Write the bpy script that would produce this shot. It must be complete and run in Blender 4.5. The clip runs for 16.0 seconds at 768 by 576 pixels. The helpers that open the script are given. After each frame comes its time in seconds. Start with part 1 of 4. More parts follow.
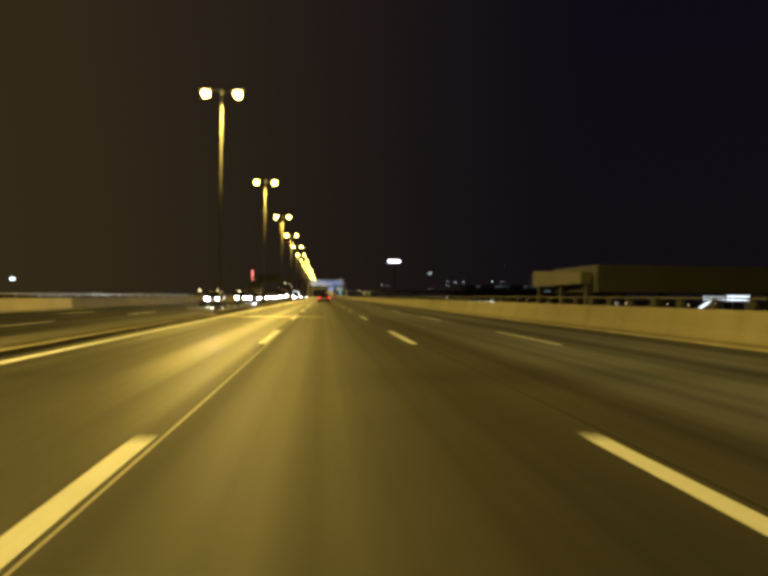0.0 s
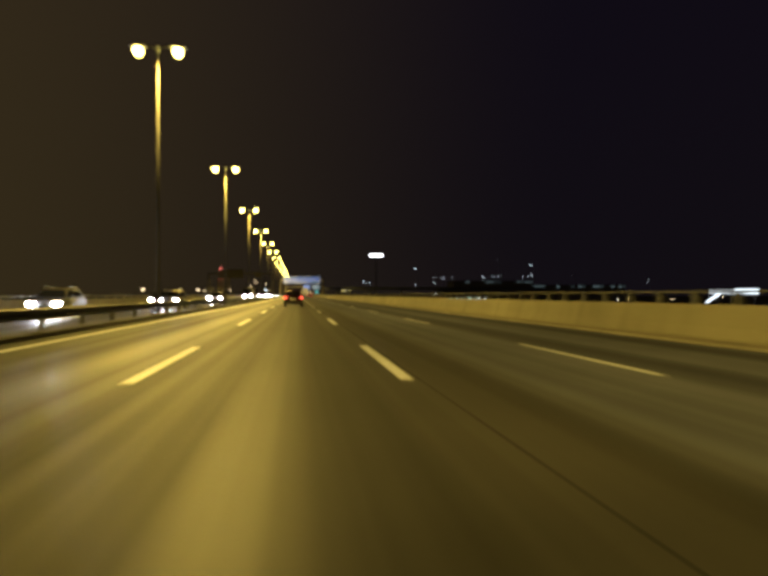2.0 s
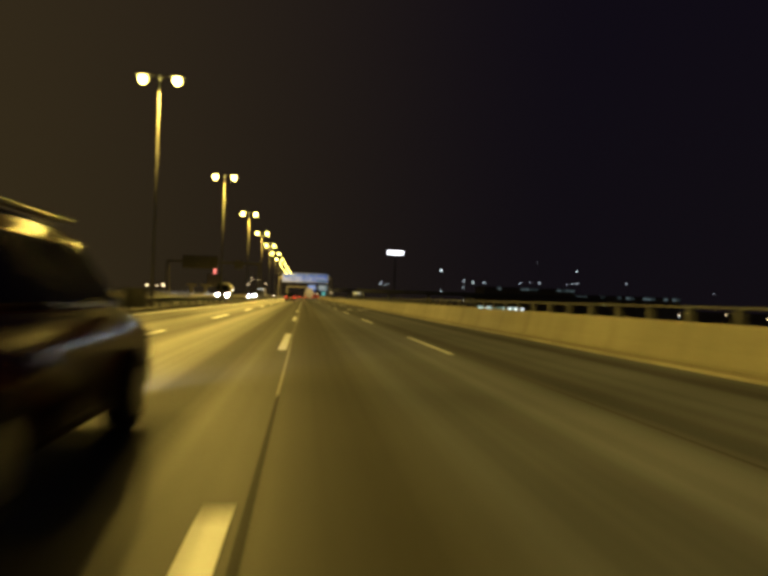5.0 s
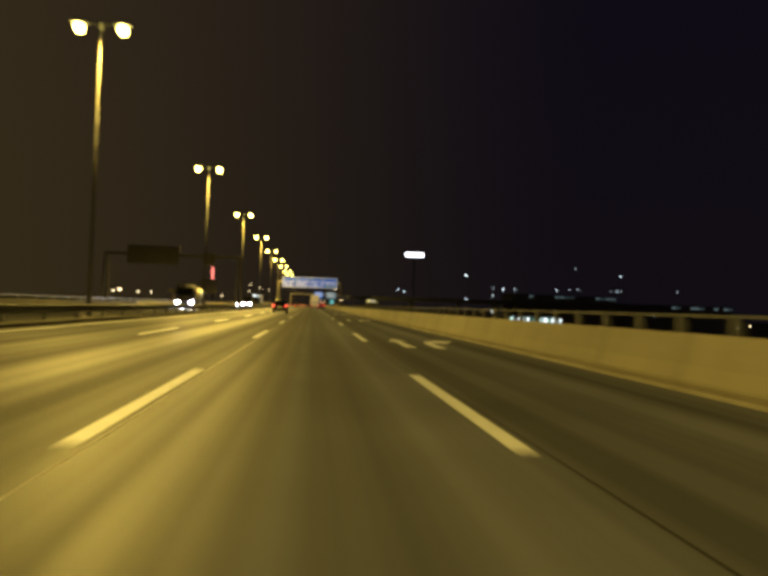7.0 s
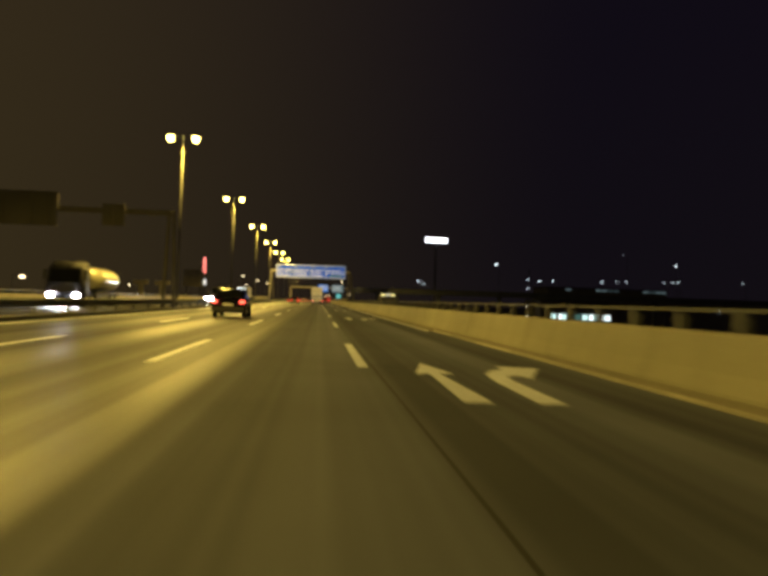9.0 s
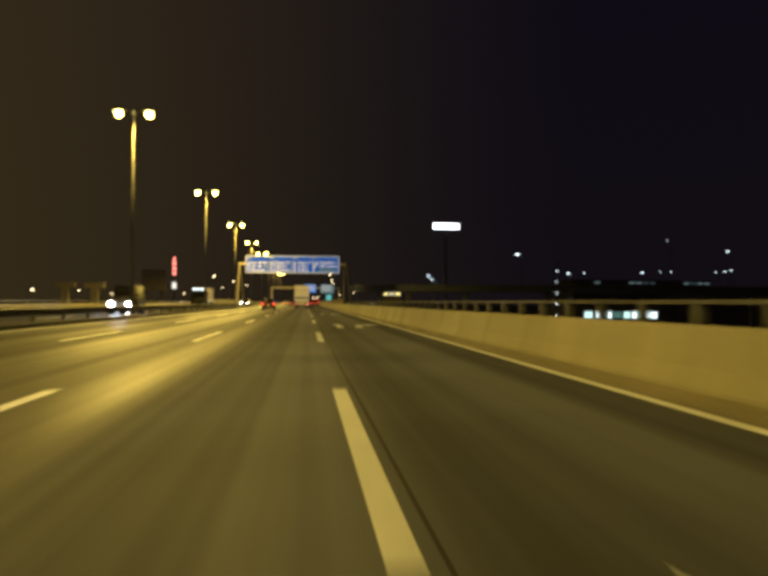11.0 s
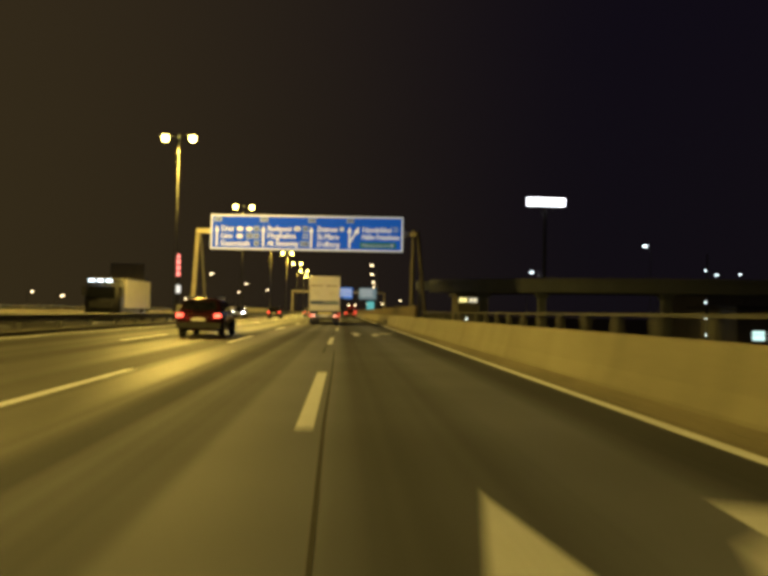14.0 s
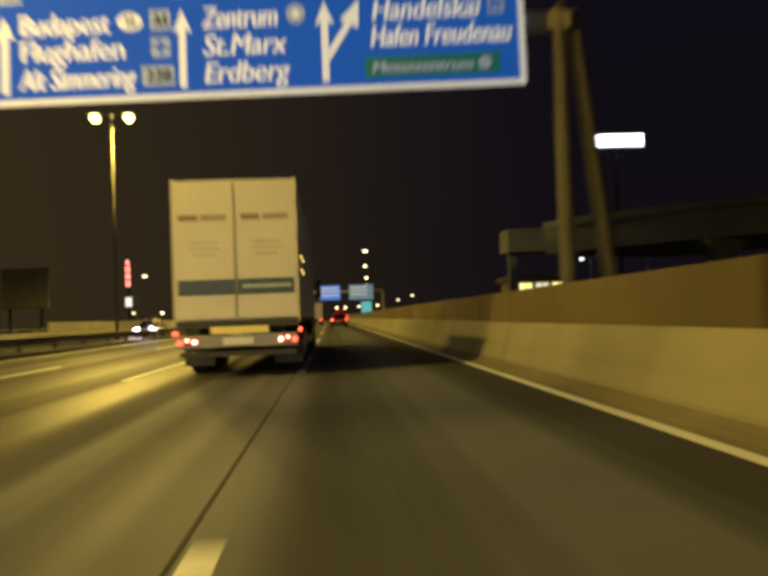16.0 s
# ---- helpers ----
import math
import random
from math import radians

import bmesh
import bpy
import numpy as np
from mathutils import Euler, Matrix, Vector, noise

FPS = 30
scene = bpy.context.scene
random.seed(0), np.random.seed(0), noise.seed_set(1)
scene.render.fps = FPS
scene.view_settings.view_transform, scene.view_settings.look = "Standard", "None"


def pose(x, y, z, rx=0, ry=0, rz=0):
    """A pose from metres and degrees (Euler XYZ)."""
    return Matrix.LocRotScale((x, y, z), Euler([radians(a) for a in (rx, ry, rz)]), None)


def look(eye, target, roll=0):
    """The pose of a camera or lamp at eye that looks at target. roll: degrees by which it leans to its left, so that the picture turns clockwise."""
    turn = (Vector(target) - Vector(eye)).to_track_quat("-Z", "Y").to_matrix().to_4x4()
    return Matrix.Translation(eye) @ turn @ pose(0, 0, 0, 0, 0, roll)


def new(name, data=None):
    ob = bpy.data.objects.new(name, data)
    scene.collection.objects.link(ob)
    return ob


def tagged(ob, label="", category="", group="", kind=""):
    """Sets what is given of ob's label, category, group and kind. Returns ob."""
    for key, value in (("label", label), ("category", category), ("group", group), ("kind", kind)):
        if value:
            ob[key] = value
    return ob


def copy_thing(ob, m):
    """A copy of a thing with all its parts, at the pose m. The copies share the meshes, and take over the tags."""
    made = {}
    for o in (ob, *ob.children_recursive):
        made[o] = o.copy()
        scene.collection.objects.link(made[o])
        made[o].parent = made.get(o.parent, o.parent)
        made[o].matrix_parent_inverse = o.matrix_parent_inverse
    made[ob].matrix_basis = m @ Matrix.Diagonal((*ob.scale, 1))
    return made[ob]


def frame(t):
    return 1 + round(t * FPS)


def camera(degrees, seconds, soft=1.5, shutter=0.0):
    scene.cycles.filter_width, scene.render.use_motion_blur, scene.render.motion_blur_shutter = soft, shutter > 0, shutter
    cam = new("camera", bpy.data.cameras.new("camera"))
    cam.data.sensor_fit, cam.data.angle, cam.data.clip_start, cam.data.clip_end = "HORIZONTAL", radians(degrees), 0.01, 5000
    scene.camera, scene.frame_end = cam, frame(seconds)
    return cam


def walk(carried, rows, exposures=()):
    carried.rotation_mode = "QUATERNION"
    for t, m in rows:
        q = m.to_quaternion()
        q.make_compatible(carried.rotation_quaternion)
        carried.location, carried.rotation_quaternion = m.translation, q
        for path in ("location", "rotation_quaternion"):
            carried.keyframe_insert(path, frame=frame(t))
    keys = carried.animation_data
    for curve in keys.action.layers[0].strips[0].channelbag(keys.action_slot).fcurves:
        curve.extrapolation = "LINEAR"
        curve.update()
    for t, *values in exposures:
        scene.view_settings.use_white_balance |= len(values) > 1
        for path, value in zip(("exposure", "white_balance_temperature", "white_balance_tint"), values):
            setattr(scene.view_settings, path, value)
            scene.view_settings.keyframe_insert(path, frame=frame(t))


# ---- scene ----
cam = camera(54.1, 16.0, soft=4.0, shutter=0.6)
EYE = 1.10
# seconds, metres across and along the road, yaw, pitch, roll
ROWS = [
    (0.0, -1.88, -0.31, -4.76, 0.65, 0.58),
    (0.5, -1.66, 10.92, -5.05, 0.92, 0.64),
    (1.0, -1.50, 21.69, -5.44, 1.13, 0.09),
    (1.5, -1.24, 32.29, -6.19, 0.86, -0.97),
    (2.0, -1.12, 43.41, -6.59, 0.49, -0.14),
    (2.5, -0.93, 54.20, -7.11, 0.67, -0.26),
    (3.0, -0.64, 65.14, -7.12, 0.99, 0.30),
    (3.5, -0.31, 76.41, -7.11, 0.70, 0.53),
    (4.0, 0.05, 87.53, -6.72, 0.72, 1.07),
    (6.5, 1.68, 143.59, -5.73, 1.29, 2.29),
    (7.0, 2.06, 155.25, -5.36, 1.46, 2.05),
    (7.5, 2.35, 167.10, -5.16, 1.50, 3.03),
    (8.0, 2.60, 178.40, -4.98, 1.49, 2.48),
    (8.5, 2.79, 190.48, -4.76, 1.12, 2.30),
    (9.0, 2.99, 202.52, -4.93, 1.05, 1.97),
    (11.5, 3.49, 259.12, -5.87, 1.13, 0.17),
    (12.0, 3.64, 270.21, -5.83, 1.13, -0.19),
    (12.5, 3.64, 281.28, -6.07, 1.12, -0.71),
    (13.0, 3.79, 293.02, -5.74, 1.55, -0.11),
    (13.5, 3.93, 304.61, -4.30, 1.34, 0.64),
    (14.0, 3.99, 315.98, -3.17, 1.85, 1.20),
    (14.5, 4.04, 327.75, -2.61, 3.34, 0.86),
    (15.0, 4.04, 339.54, -3.53, 4.82, -0.90),
    (15.3, 4.21, 346.31, -4.30, 3.11, -2.03),
    (15.5, 4.21, 350.76, -4.20, 2.26, -1.25),
    (15.8, 4.35, 357.53, -4.24, 2.51, -2.14),
    (16.0, 4.37, 361.79, -4.21, 2.08, -2.19),
]
walk(cam, [(t, pose(x, y, EYE, 90 + pitch, 0, yaw) @ pose(0, 0, 0, 0, 0, roll)) for t, x, y, yaw, pitch, roll in ROWS])

# ---- light ----
# A night sky over a city: a faint warm glow low down and towards the lit carriageway, near black above.
world = bpy.data.worlds.new("night_sky")
scene.world = world
world.use_nodes = True
nt = world.node_tree
bg = nt.nodes["Background"]
tc = nt.nodes.new("ShaderNodeTexCoord")
sep = nt.nodes.new("ShaderNodeSeparateXYZ")
nt.links.new(tc.outputs["Generated"], sep.inputs[0])
ramp = nt.nodes.new("ShaderNodeValToRGB")
ramp.color_ramp.elements[0].position, ramp.color_ramp.elements[0].color = 0.0, (0.0056, 0.0042, 0.0062, 1)
ramp.color_ramp.elements[1].position, ramp.color_ramp.elements[1].color = 0.35, (0.0050, 0.0036, 0.0072, 1)
nt.links.new(sep.outputs["Z"], ramp.inputs[0])
side = nt.nodes.new("ShaderNodeValToRGB")
side.color_ramp.interpolation = "EASE"
side.color_ramp.elements[0].position, side.color_ramp.elements[0].color = 0.22, (0.0300, 0.0205, 0.0034, 1)
side.color_ramp.elements[1].position, side.color_ramp.elements[1].color = 0.68, (0, 0, 0, 1)
shift = nt.nodes.new("ShaderNodeMapRange")
shift.inputs["From Min"].default_value = -1.0
nt.links.new(sep.outputs["X"], shift.inputs["Value"])
nt.links.new(shift.outputs[0], side.inputs[0])
both = nt.nodes.new("ShaderNodeMix")
both.data_type, both.blend_type = "RGBA", "ADD"
both.inputs["Factor"].default_value = 1.0
nt.links.new(ramp.outputs[0], both.inputs["A"])
nt.links.new(side.outputs[0], both.inputs["B"])
nt.links.new(both.outputs["Result"], bg.inputs[0])
bg.inputs[1].default_value = 1.0
scene.view_settings.exposure = 0.0

SODIUM = (1.0, 0.68, 0.118)


# ---- materials ----
def material(name, color, rough=0.8, metal=0.0, grain=0.25, scale=3.0, bump=0.1, fine=40.0, stretch=(1, 1, 1)):
    """Painted or mineral surface: stains at one scale, grain at another, a little relief."""
    m = bpy.data.materials.new(name)
    m.use_nodes = True
    t = m.node_tree
    b = t.nodes["Principled BSDF"]
    b.inputs["Roughness"].default_value, b.inputs["Metallic"].default_value = rough, metal
    co = t.nodes.new("ShaderNodeTexCoord")
    mp = t.nodes.new("ShaderNodeMapping")
    mp.inputs["Scale"].default_value = stretch
    t.links.new(co.outputs["Object"], mp.inputs[0])
    big, small = t.nodes.new("ShaderNodeTexNoise"), t.nodes.new("ShaderNodeTexNoise")
    big.inputs["Scale"].default_value, small.inputs["Scale"].default_value = scale, fine
    big.inputs["Detail"].default_value = 5
    for q in (big, small):
        t.links.new(mp.outputs[0], q.inputs["Vector"])
    add = t.nodes.new("ShaderNodeMath")
    add.operation = "ADD"
    t.links.new(big.outputs[0], add.inputs[0])
    t.links.new(small.outputs[0], add.inputs[1])
    mr = t.nodes.new("ShaderNodeMapRange")
    mr.inputs["From Min"].default_value, mr.inputs["From Max"].default_value = 0.6, 1.4
    mr.inputs["To Min"].default_value, mr.inputs["To Max"].default_value = 1 - grain, 1 + grain
    t.links.new(add.outputs[0], mr.inputs["Value"])
    mul = t.nodes.new("ShaderNodeVectorMath")
    mul.operation = "SCALE"
    mul.inputs[0].default_value = color
    t.links.new(mr.outputs[0], mul.inputs["Scale"])
    t.links.new(mul.outputs[0], b.inputs["Base Color"])
    if bump:
        bp = t.nodes.new("ShaderNodeBump")
        bp.inputs["Strength"].default_value, bp.inputs["Distance"].default_value = bump, 0.02
        t.links.new(small.outputs[0], bp.inputs["Height"])
        t.links.new(bp.outputs[0], b.inputs["Normal"])
    return m


def glow(name, color, strength):
    m = bpy.data.materials.new(name)
    m.use_nodes = True
    b = m.node_tree.nodes["Principled BSDF"]
    b.inputs["Base Color"].default_value = (0.02, 0.02, 0.02, 1)
    b.inputs["Emission Color"].default_value = (*color, 1)
    b.inputs["Emission Strength"].default_value = strength
    return m


def asphalt(name="asphalt", tone=(0.043, 0.0415, 0.039), spec=0.21):
    """Worn asphalt: stripes of polished wheel track along the road, fine stone, stains."""
    m = material(name, tone, 0.5, 0, 0.28, 0.35, 0.10, 90)
    t = m.node_tree
    b = t.nodes["Principled BSDF"]
    co = t.nodes.new("ShaderNodeTexCoord")
    mp = t.nodes.new("ShaderNodeMapping")
    mp.inputs["Scale"].default_value = (1.25, 0.004, 1)
    t.links.new(co.outputs["Object"], mp.inputs[0])
    track = t.nodes.new("ShaderNodeTexNoise")
    track.inputs["Scale"].default_value, track.inputs["Detail"].default_value = 1.0, 3
    t.links.new(mp.outputs[0], track.inputs["Vector"])
    b.inputs["Specular IOR Level"].default_value = spec
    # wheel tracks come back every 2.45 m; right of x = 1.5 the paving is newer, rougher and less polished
    sx = t.nodes.new("ShaderNodeSeparateXYZ")
    t.links.new(co.outputs["Object"], sx.inputs[0])

    def math(op, x, y):
        q = t.nodes.new("ShaderNodeMath")
        q.operation = op
        for i, v in enumerate((x, y)):
            if isinstance(v, (int, float)):
                q.inputs[i].default_value = v
            else:
                t.links.new(v, q.inputs[i])
        return q.outputs[0]

    def ranged(v, f0, f1, t0, t1):
        q = t.nodes.new("ShaderNodeMapRange")
        for n, k in (("From Min", f0), ("From Max", f1), ("To Min", t0), ("To Max", t1)):
            q.inputs[n].default_value = k
        t.links.new(v, q.inputs["Value"])
        return q.outputs[0]

    wave = math("COSINE", math("MULTIPLY", math("SUBTRACT", sx.outputs["X"], 0.85), 2.5645), 0.0)
    worn = math("SUBTRACT", track.outputs[0], math("MULTIPLY", wave, 0.11))
    newer_lit = ranged(math("ADD", sx.outputs["X"], math("MULTIPLY", track.outputs[0], 0.5)), 1.5, 2.1, 0.0, 1.0)
    t.links.new(math("ADD", ranged(worn, 0.34, 0.68, 0.47, 0.68), math("MULTIPLY", newer_lit, 0.14)), b.inputs["Roughness"])
    old = b.inputs["Base Color"].links[0].from_socket
    sc = t.nodes.new("ShaderNodeVectorMath")
    sc.operation = "SCALE"
    t.links.new(old, sc.inputs[0])
    t.links.new(math("MULTIPLY", ranged(worn, 0.34, 0.68, 1.28, 0.50), math("ADD", 1.0, math("MULTIPLY", newer_lit, 1.15))), sc.inputs["Scale"])
    # headlamp light put into the newer paving's colour: lightened above, cooled here
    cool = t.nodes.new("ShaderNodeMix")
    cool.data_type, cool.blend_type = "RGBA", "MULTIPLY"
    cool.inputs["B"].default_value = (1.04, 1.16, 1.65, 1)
    t.links.new(newer_lit, cool.inputs["Factor"])
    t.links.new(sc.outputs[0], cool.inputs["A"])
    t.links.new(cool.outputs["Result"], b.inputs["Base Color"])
    return m


def vary(m, low, high):
    """Pieces that share a mesh differ a little in tone."""
    t = m.node_tree
    b = t.nodes["Principled BSDF"]
    old = b.inputs["Base Color"].links[0].from_socket
    info = t.nodes.new("ShaderNodeObjectInfo")
    mr = t.nodes.new("ShaderNodeMapRange")
    mr.inputs["To Min"].default_value, mr.inputs["To Max"].default_value = low, high
    t.links.new(info.outputs["Random"], mr.inputs["Value"])
    sc = t.nodes.new("ShaderNodeVectorMath")
    sc.operation = "SCALE"
    t.links.new(old, sc.inputs[0])
    t.links.new(mr.outputs[0], sc.inputs["Scale"])
    t.links.new(sc.outputs[0], b.inputs["Base Color"])
    for q in t.nodes:
        if q.type == "TEX_NOISE":
            q.noise_dimensions = "4D"
            mul = t.nodes.new("ShaderNodeMath")
            mul.operation = "MULTIPLY"
            mul.inputs[1].default_value = 40
            t.links.new(info.outputs["Random"], mul.inputs[0])
            t.links.new(mul.outputs[0], q.inputs["W"])
    return m


def joint_stains(m):
    """Dirt that has run down beside the joints, stronger at some than at others, and thin vertical runs between them."""
    t = m.node_tree
    b = t.nodes["Principled BSDF"]
    old = b.inputs["Base Color"].links[0].from_socket
    geo, sx = t.nodes.new("ShaderNodeNewGeometry"), t.nodes.new("ShaderNodeSeparateXYZ")
    t.links.new(geo.outputs["Position"], sx.inputs[0])

    def math(op, x, y):
        q = t.nodes.new("ShaderNodeMath")
        q.operation = op
        for i, v in enumerate((x, y)):
            if isinstance(v, (int, float)):
                q.inputs[i].default_value = v
            else:
                t.links.new(v, q.inputs[i])
        return q.outputs[0]

    def ranged(v, f0, f1, t0, t1):
        q = t.nodes.new("ShaderNodeMapRange")
        for n, k in (("From Min", f0), ("From Max", f1), ("To Min", t0), ("To Max", t1)):
            q.inputs[n].default_value = k
        t.links.new(v, q.inputs["Value"])
        return q.outputs[0]

    def noise(stretch, detail):
        mp, q = t.nodes.new("ShaderNodeMapping"), t.nodes.new("ShaderNodeTexNoise")
        mp.inputs["Scale"].default_value = stretch
        q.inputs["Scale"].default_value, q.inputs["Detail"].default_value = 1.0, detail
        t.links.new(geo.outputs["Position"], mp.inputs[0])
        t.links.new(mp.outputs[0], q.inputs["Vector"])
        return q.outputs[0]

    away = math("PINGPONG", math("SUBTRACT", sx.outputs["Y"], JOINT0), JOINT / 2)
    edge = ranged(math("ADD", away, math("MULTIPLY", noise((2, 2, 1.4), 2), 0.40)), 0.20, 0.46, 1.0, 0.0)
    bad = math("MULTIPLY", ranged(sx.outputs["Y"], 279.0, 284.0, 0.0, 1.0), ranged(sx.outputs["Y"], 300.0, 306.0, 1.0, 0.0))
    much = math("ADD", ranged(noise((0.0, 0.30, 0.0), 1), 0.44, 0.66, 0.03, 0.32), math("MULTIPLY", bad, 0.55))
    runs = ranged(noise((0.0, 1.6, 0.3), 3), 0.50, 0.75, 0.0, 0.14)
    clouds = ranged(noise((0.3, 0.22, 0.5), 3), 0.3, 0.7, 1.12, 0.86)
    keep = math("MULTIPLY", math("SUBTRACT", 1.0, math("MULTIPLY", edge, much)), math("MULTIPLY", math("SUBTRACT", 1.0, runs), clouds))
    sc = t.nodes.new("ShaderNodeVectorMath")
    sc.operation = "SCALE"
    t.links.new(old, sc.inputs[0])
    t.links.new(keep, sc.inputs["Scale"])
    t.links.new(sc.outputs[0], b.inputs["Base Color"])
    return m


JOINT, JOINT0 = 10 / 3, -0.15
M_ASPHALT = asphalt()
M_ASPHALT_DARK = asphalt("dark_asphalt", (0.026, 0.026, 0.028), 0.16)
M_SEAL = material("joint_sealant", (0.012, 0.0115, 0.011), 0.8, 0, 0.3, 3, 0.2, 40)
M_BARRIER = joint_stains(vary(material("barrier_concrete", (0.268, 0.250, 0.190), 0.85, 0, 0.16, 0.45, 0.010, 22, (1, 1, 0.6)), 0.95, 1.04))
M_LEDGE = material("dirty_ledge", (0.165, 0.148, 0.108), 0.9, 0, 0.40, 0.9, 0.10, 22, (1, 0.4, 1))
M_LIP = material("kerb_lip", (0.33, 0.31, 0.25), 0.85, 0, 0.35, 1.1, 0.08, 22, (1, 0.5, 1))
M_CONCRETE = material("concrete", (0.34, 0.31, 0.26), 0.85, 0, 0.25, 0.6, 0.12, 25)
M_CONCRETE_DARK = material("dark_concrete", (0.10, 0.092, 0.078), 0.9, 0, 0.35, 0.5, 0.12, 25)
M_GREYWALL = vary(material("panel_wall", (0.135, 0.105, 0.06), 0.9, 0, 0.25, 0.8, 0.15, 20), 0.85, 1.1)
M_PAINT = vary(material("road_paint", (0.74, 0.77, 0.88), 0.55, 0, 0.2, 3, 0.15, 35), 0.85, 1.0)
M_OLDPAINT = material("worn_paint", (0.29, 0.29, 0.28), 0.7, 0, 0.35, 0.5, 0.1, 8, (1, 0.3, 1))
M_STEEL = material("galvanised_steel", (0.40, 0.40, 0.39), 0.5, 0.6, 0.18, 2, 0.05, 30)
M_POLE = material("lamp_pole", (0.08, 0.078, 0.070), 0.75, 0.2, 0.2, 2, 0.05, 30)
M_FASCIA = material("fascia_sheet", (0.115, 0.11, 0.085), 0.8, 0, 0.25, 0.6, 0.1, 15)
M_RAIL = material("weathered_rail", (0.058, 0.060, 0.062), 0.6, 0.4, 0.25, 1.5, 0.08, 30)
M_RAILING = material("railing_steel", (0.085, 0.088, 0.088), 0.7, 0.2, 0.3, 1.5, 0.08, 30)
M_DARK = material("dark_metal", (0.05, 0.05, 0.05), 0.6, 0.2, 0.2)
M_TRIM = material("black_plastic", (0.02, 0.02, 0.02), 0.55, 0, 0.2)
M_RUBBER = material("tyre_rubber", (0.025, 0.025, 0.025), 0.9, 0, 0.2)
M_RIM = material("alloy", (0.45, 0.45, 0.45), 0.35, 0.9, 0.1)
M_GLASS = material("dark_glass", (0.015, 0.016, 0.018), 0.06, 0, 0.05, 2, 0)
M_EARTH = material("dark_ground", (0.045, 0.045, 0.03), 0.95, 0, 0.4, 0.05, 0.3, 2)
M_DUSK = material("dark_facade", (0.16, 0.15, 0.13), 0.9, 0, 0.25, 0.3, 0.1, 10)
M_ROOF = material("roof_sheet", (0.36, 0.33, 0.24), 0.8, 0, 0.2, 0.6, 0.1, 15)
M_LAMP = glow("sodium_lamp", (1.0, 0.80, 0.17), 30)
M_WARM = glow("warm_lamp", (1.0, 0.78, 0.42), 8)
M_COOL = glow("cool_lamp", (0.80, 0.95, 1.0), 5)
M_HEAD = glow("headlamp", (0.93, 0.93, 1.0), 260)
M_TAIL = glow("tail_lamp", (1.0, 0.09, 0.04), 6)
M_BRAKE = glow("lit_tail_lamp", (1.0, 0.10, 0.055), 5)
M_HOT = glow("hot_lamp", (1.0, 0.42, 0.26), 7)
M_AMBER = glow("amber_marker", (1.0, 0.62, 0.12), 3)
M_SCREEN = glow("lit_panel", (0.92, 0.93, 1.0), 5)
M_WINDOW = glow("lit_window", (0.62, 0.92, 0.86), 1.4)
M_PINK = glow("pale_neon", (1.0, 0.22, 0.17), 4.0)
M_OVERPASS = material("overpass_concrete", (0.088, 0.100, 0.122), 0.85, 0, 0.3, 0.5, 0.12, 20, (1, 1, 0.4))
# gantry steel with the dimness of legs far from the lamps put in its colour
M_LEG = material("dim_gantry_leg", (0.105, 0.098, 0.078), 0.7, 0.2, 0.25, 1.2, 0.05, 30)
M_PLATE = material("number_plate", (0.75, 0.75, 0.72), 0.4, 0, 0.05)


# ---- building helpers ----
def box(bm, x0, x1, y0, y1, z0, z1, bevel=0.0):
    vs = [bm.verts.new(p) for p in ((x0, y0, z0), (x1, y0, z0), (x1, y1, z0), (x0, y1, z0), (x0, y0, z1), (x1, y0, z1), (x1, y1, z1), (x0, y1, z1))]
    fs = [bm.faces.new([vs[i] for i in q]) for q in ((3, 2, 1, 0), (4, 5, 6, 7), (0, 1, 5, 4), (1, 2, 6, 5), (2, 3, 7, 6), (3, 0, 4, 7))]
    if bevel:
        edges = list({e for f in fs for e in f.edges})
        bmesh.ops.bevel(bm, geom=edges, offset=bevel, segments=2, affect="EDGES")
    return bm


def tube(bm, a, b, r0, r1=None, n=10):
    a, b = Vector(a), Vector(b)
    r1 = r0 if r1 is None else r1
    m = Matrix.Translation((a + b) / 2) @ (b - a).to_track_quat("Z", "Y").to_matrix().to_4x4()
    bmesh.ops.create_cone(bm, cap_ends=True, segments=n, radius1=r0, radius2=r1, depth=(b - a).length, matrix=m)
    return bm


def extrude(bm, profile, y0, y1):
    """A closed profile of (x, z) drawn out along the road."""
    a = [bm.verts.new((x, y0, z)) for x, z in profile]
    b = [bm.verts.new((x, y1, z)) for x, z in profile]
    n = len(profile)
    for i in range(n):
        bm.faces.new((a[i], a[(i + 1) % n], b[(i + 1) % n], b[i]))
    bm.faces.new(a[::-1])
    bm.faces.new(b)
    bmesh.ops.recalc_face_normals(bm, faces=bm.faces)
    return bm


def mesh_of(name, bm, mat, smooth=False):
    me = bpy.data.meshes.new(name)
    bm.to_mesh(me)
    bm.free()
    me.materials.append(mat)
    if smooth:
        me.shade_smooth()
    return me


def part(name, bm, mat, parent=None, label="", smooth=False):
    ob = new(name, mesh_of(name, bm, mat, smooth))
    ob.parent = parent
    return tagged(ob, label)


def thing(name, label, category, group="", kind="", at=(0, 0, 0)):
    ob = new(name)
    ob.location = at
    return tagged(ob, label, category, group, kind)


def B():
    return bmesh.new()


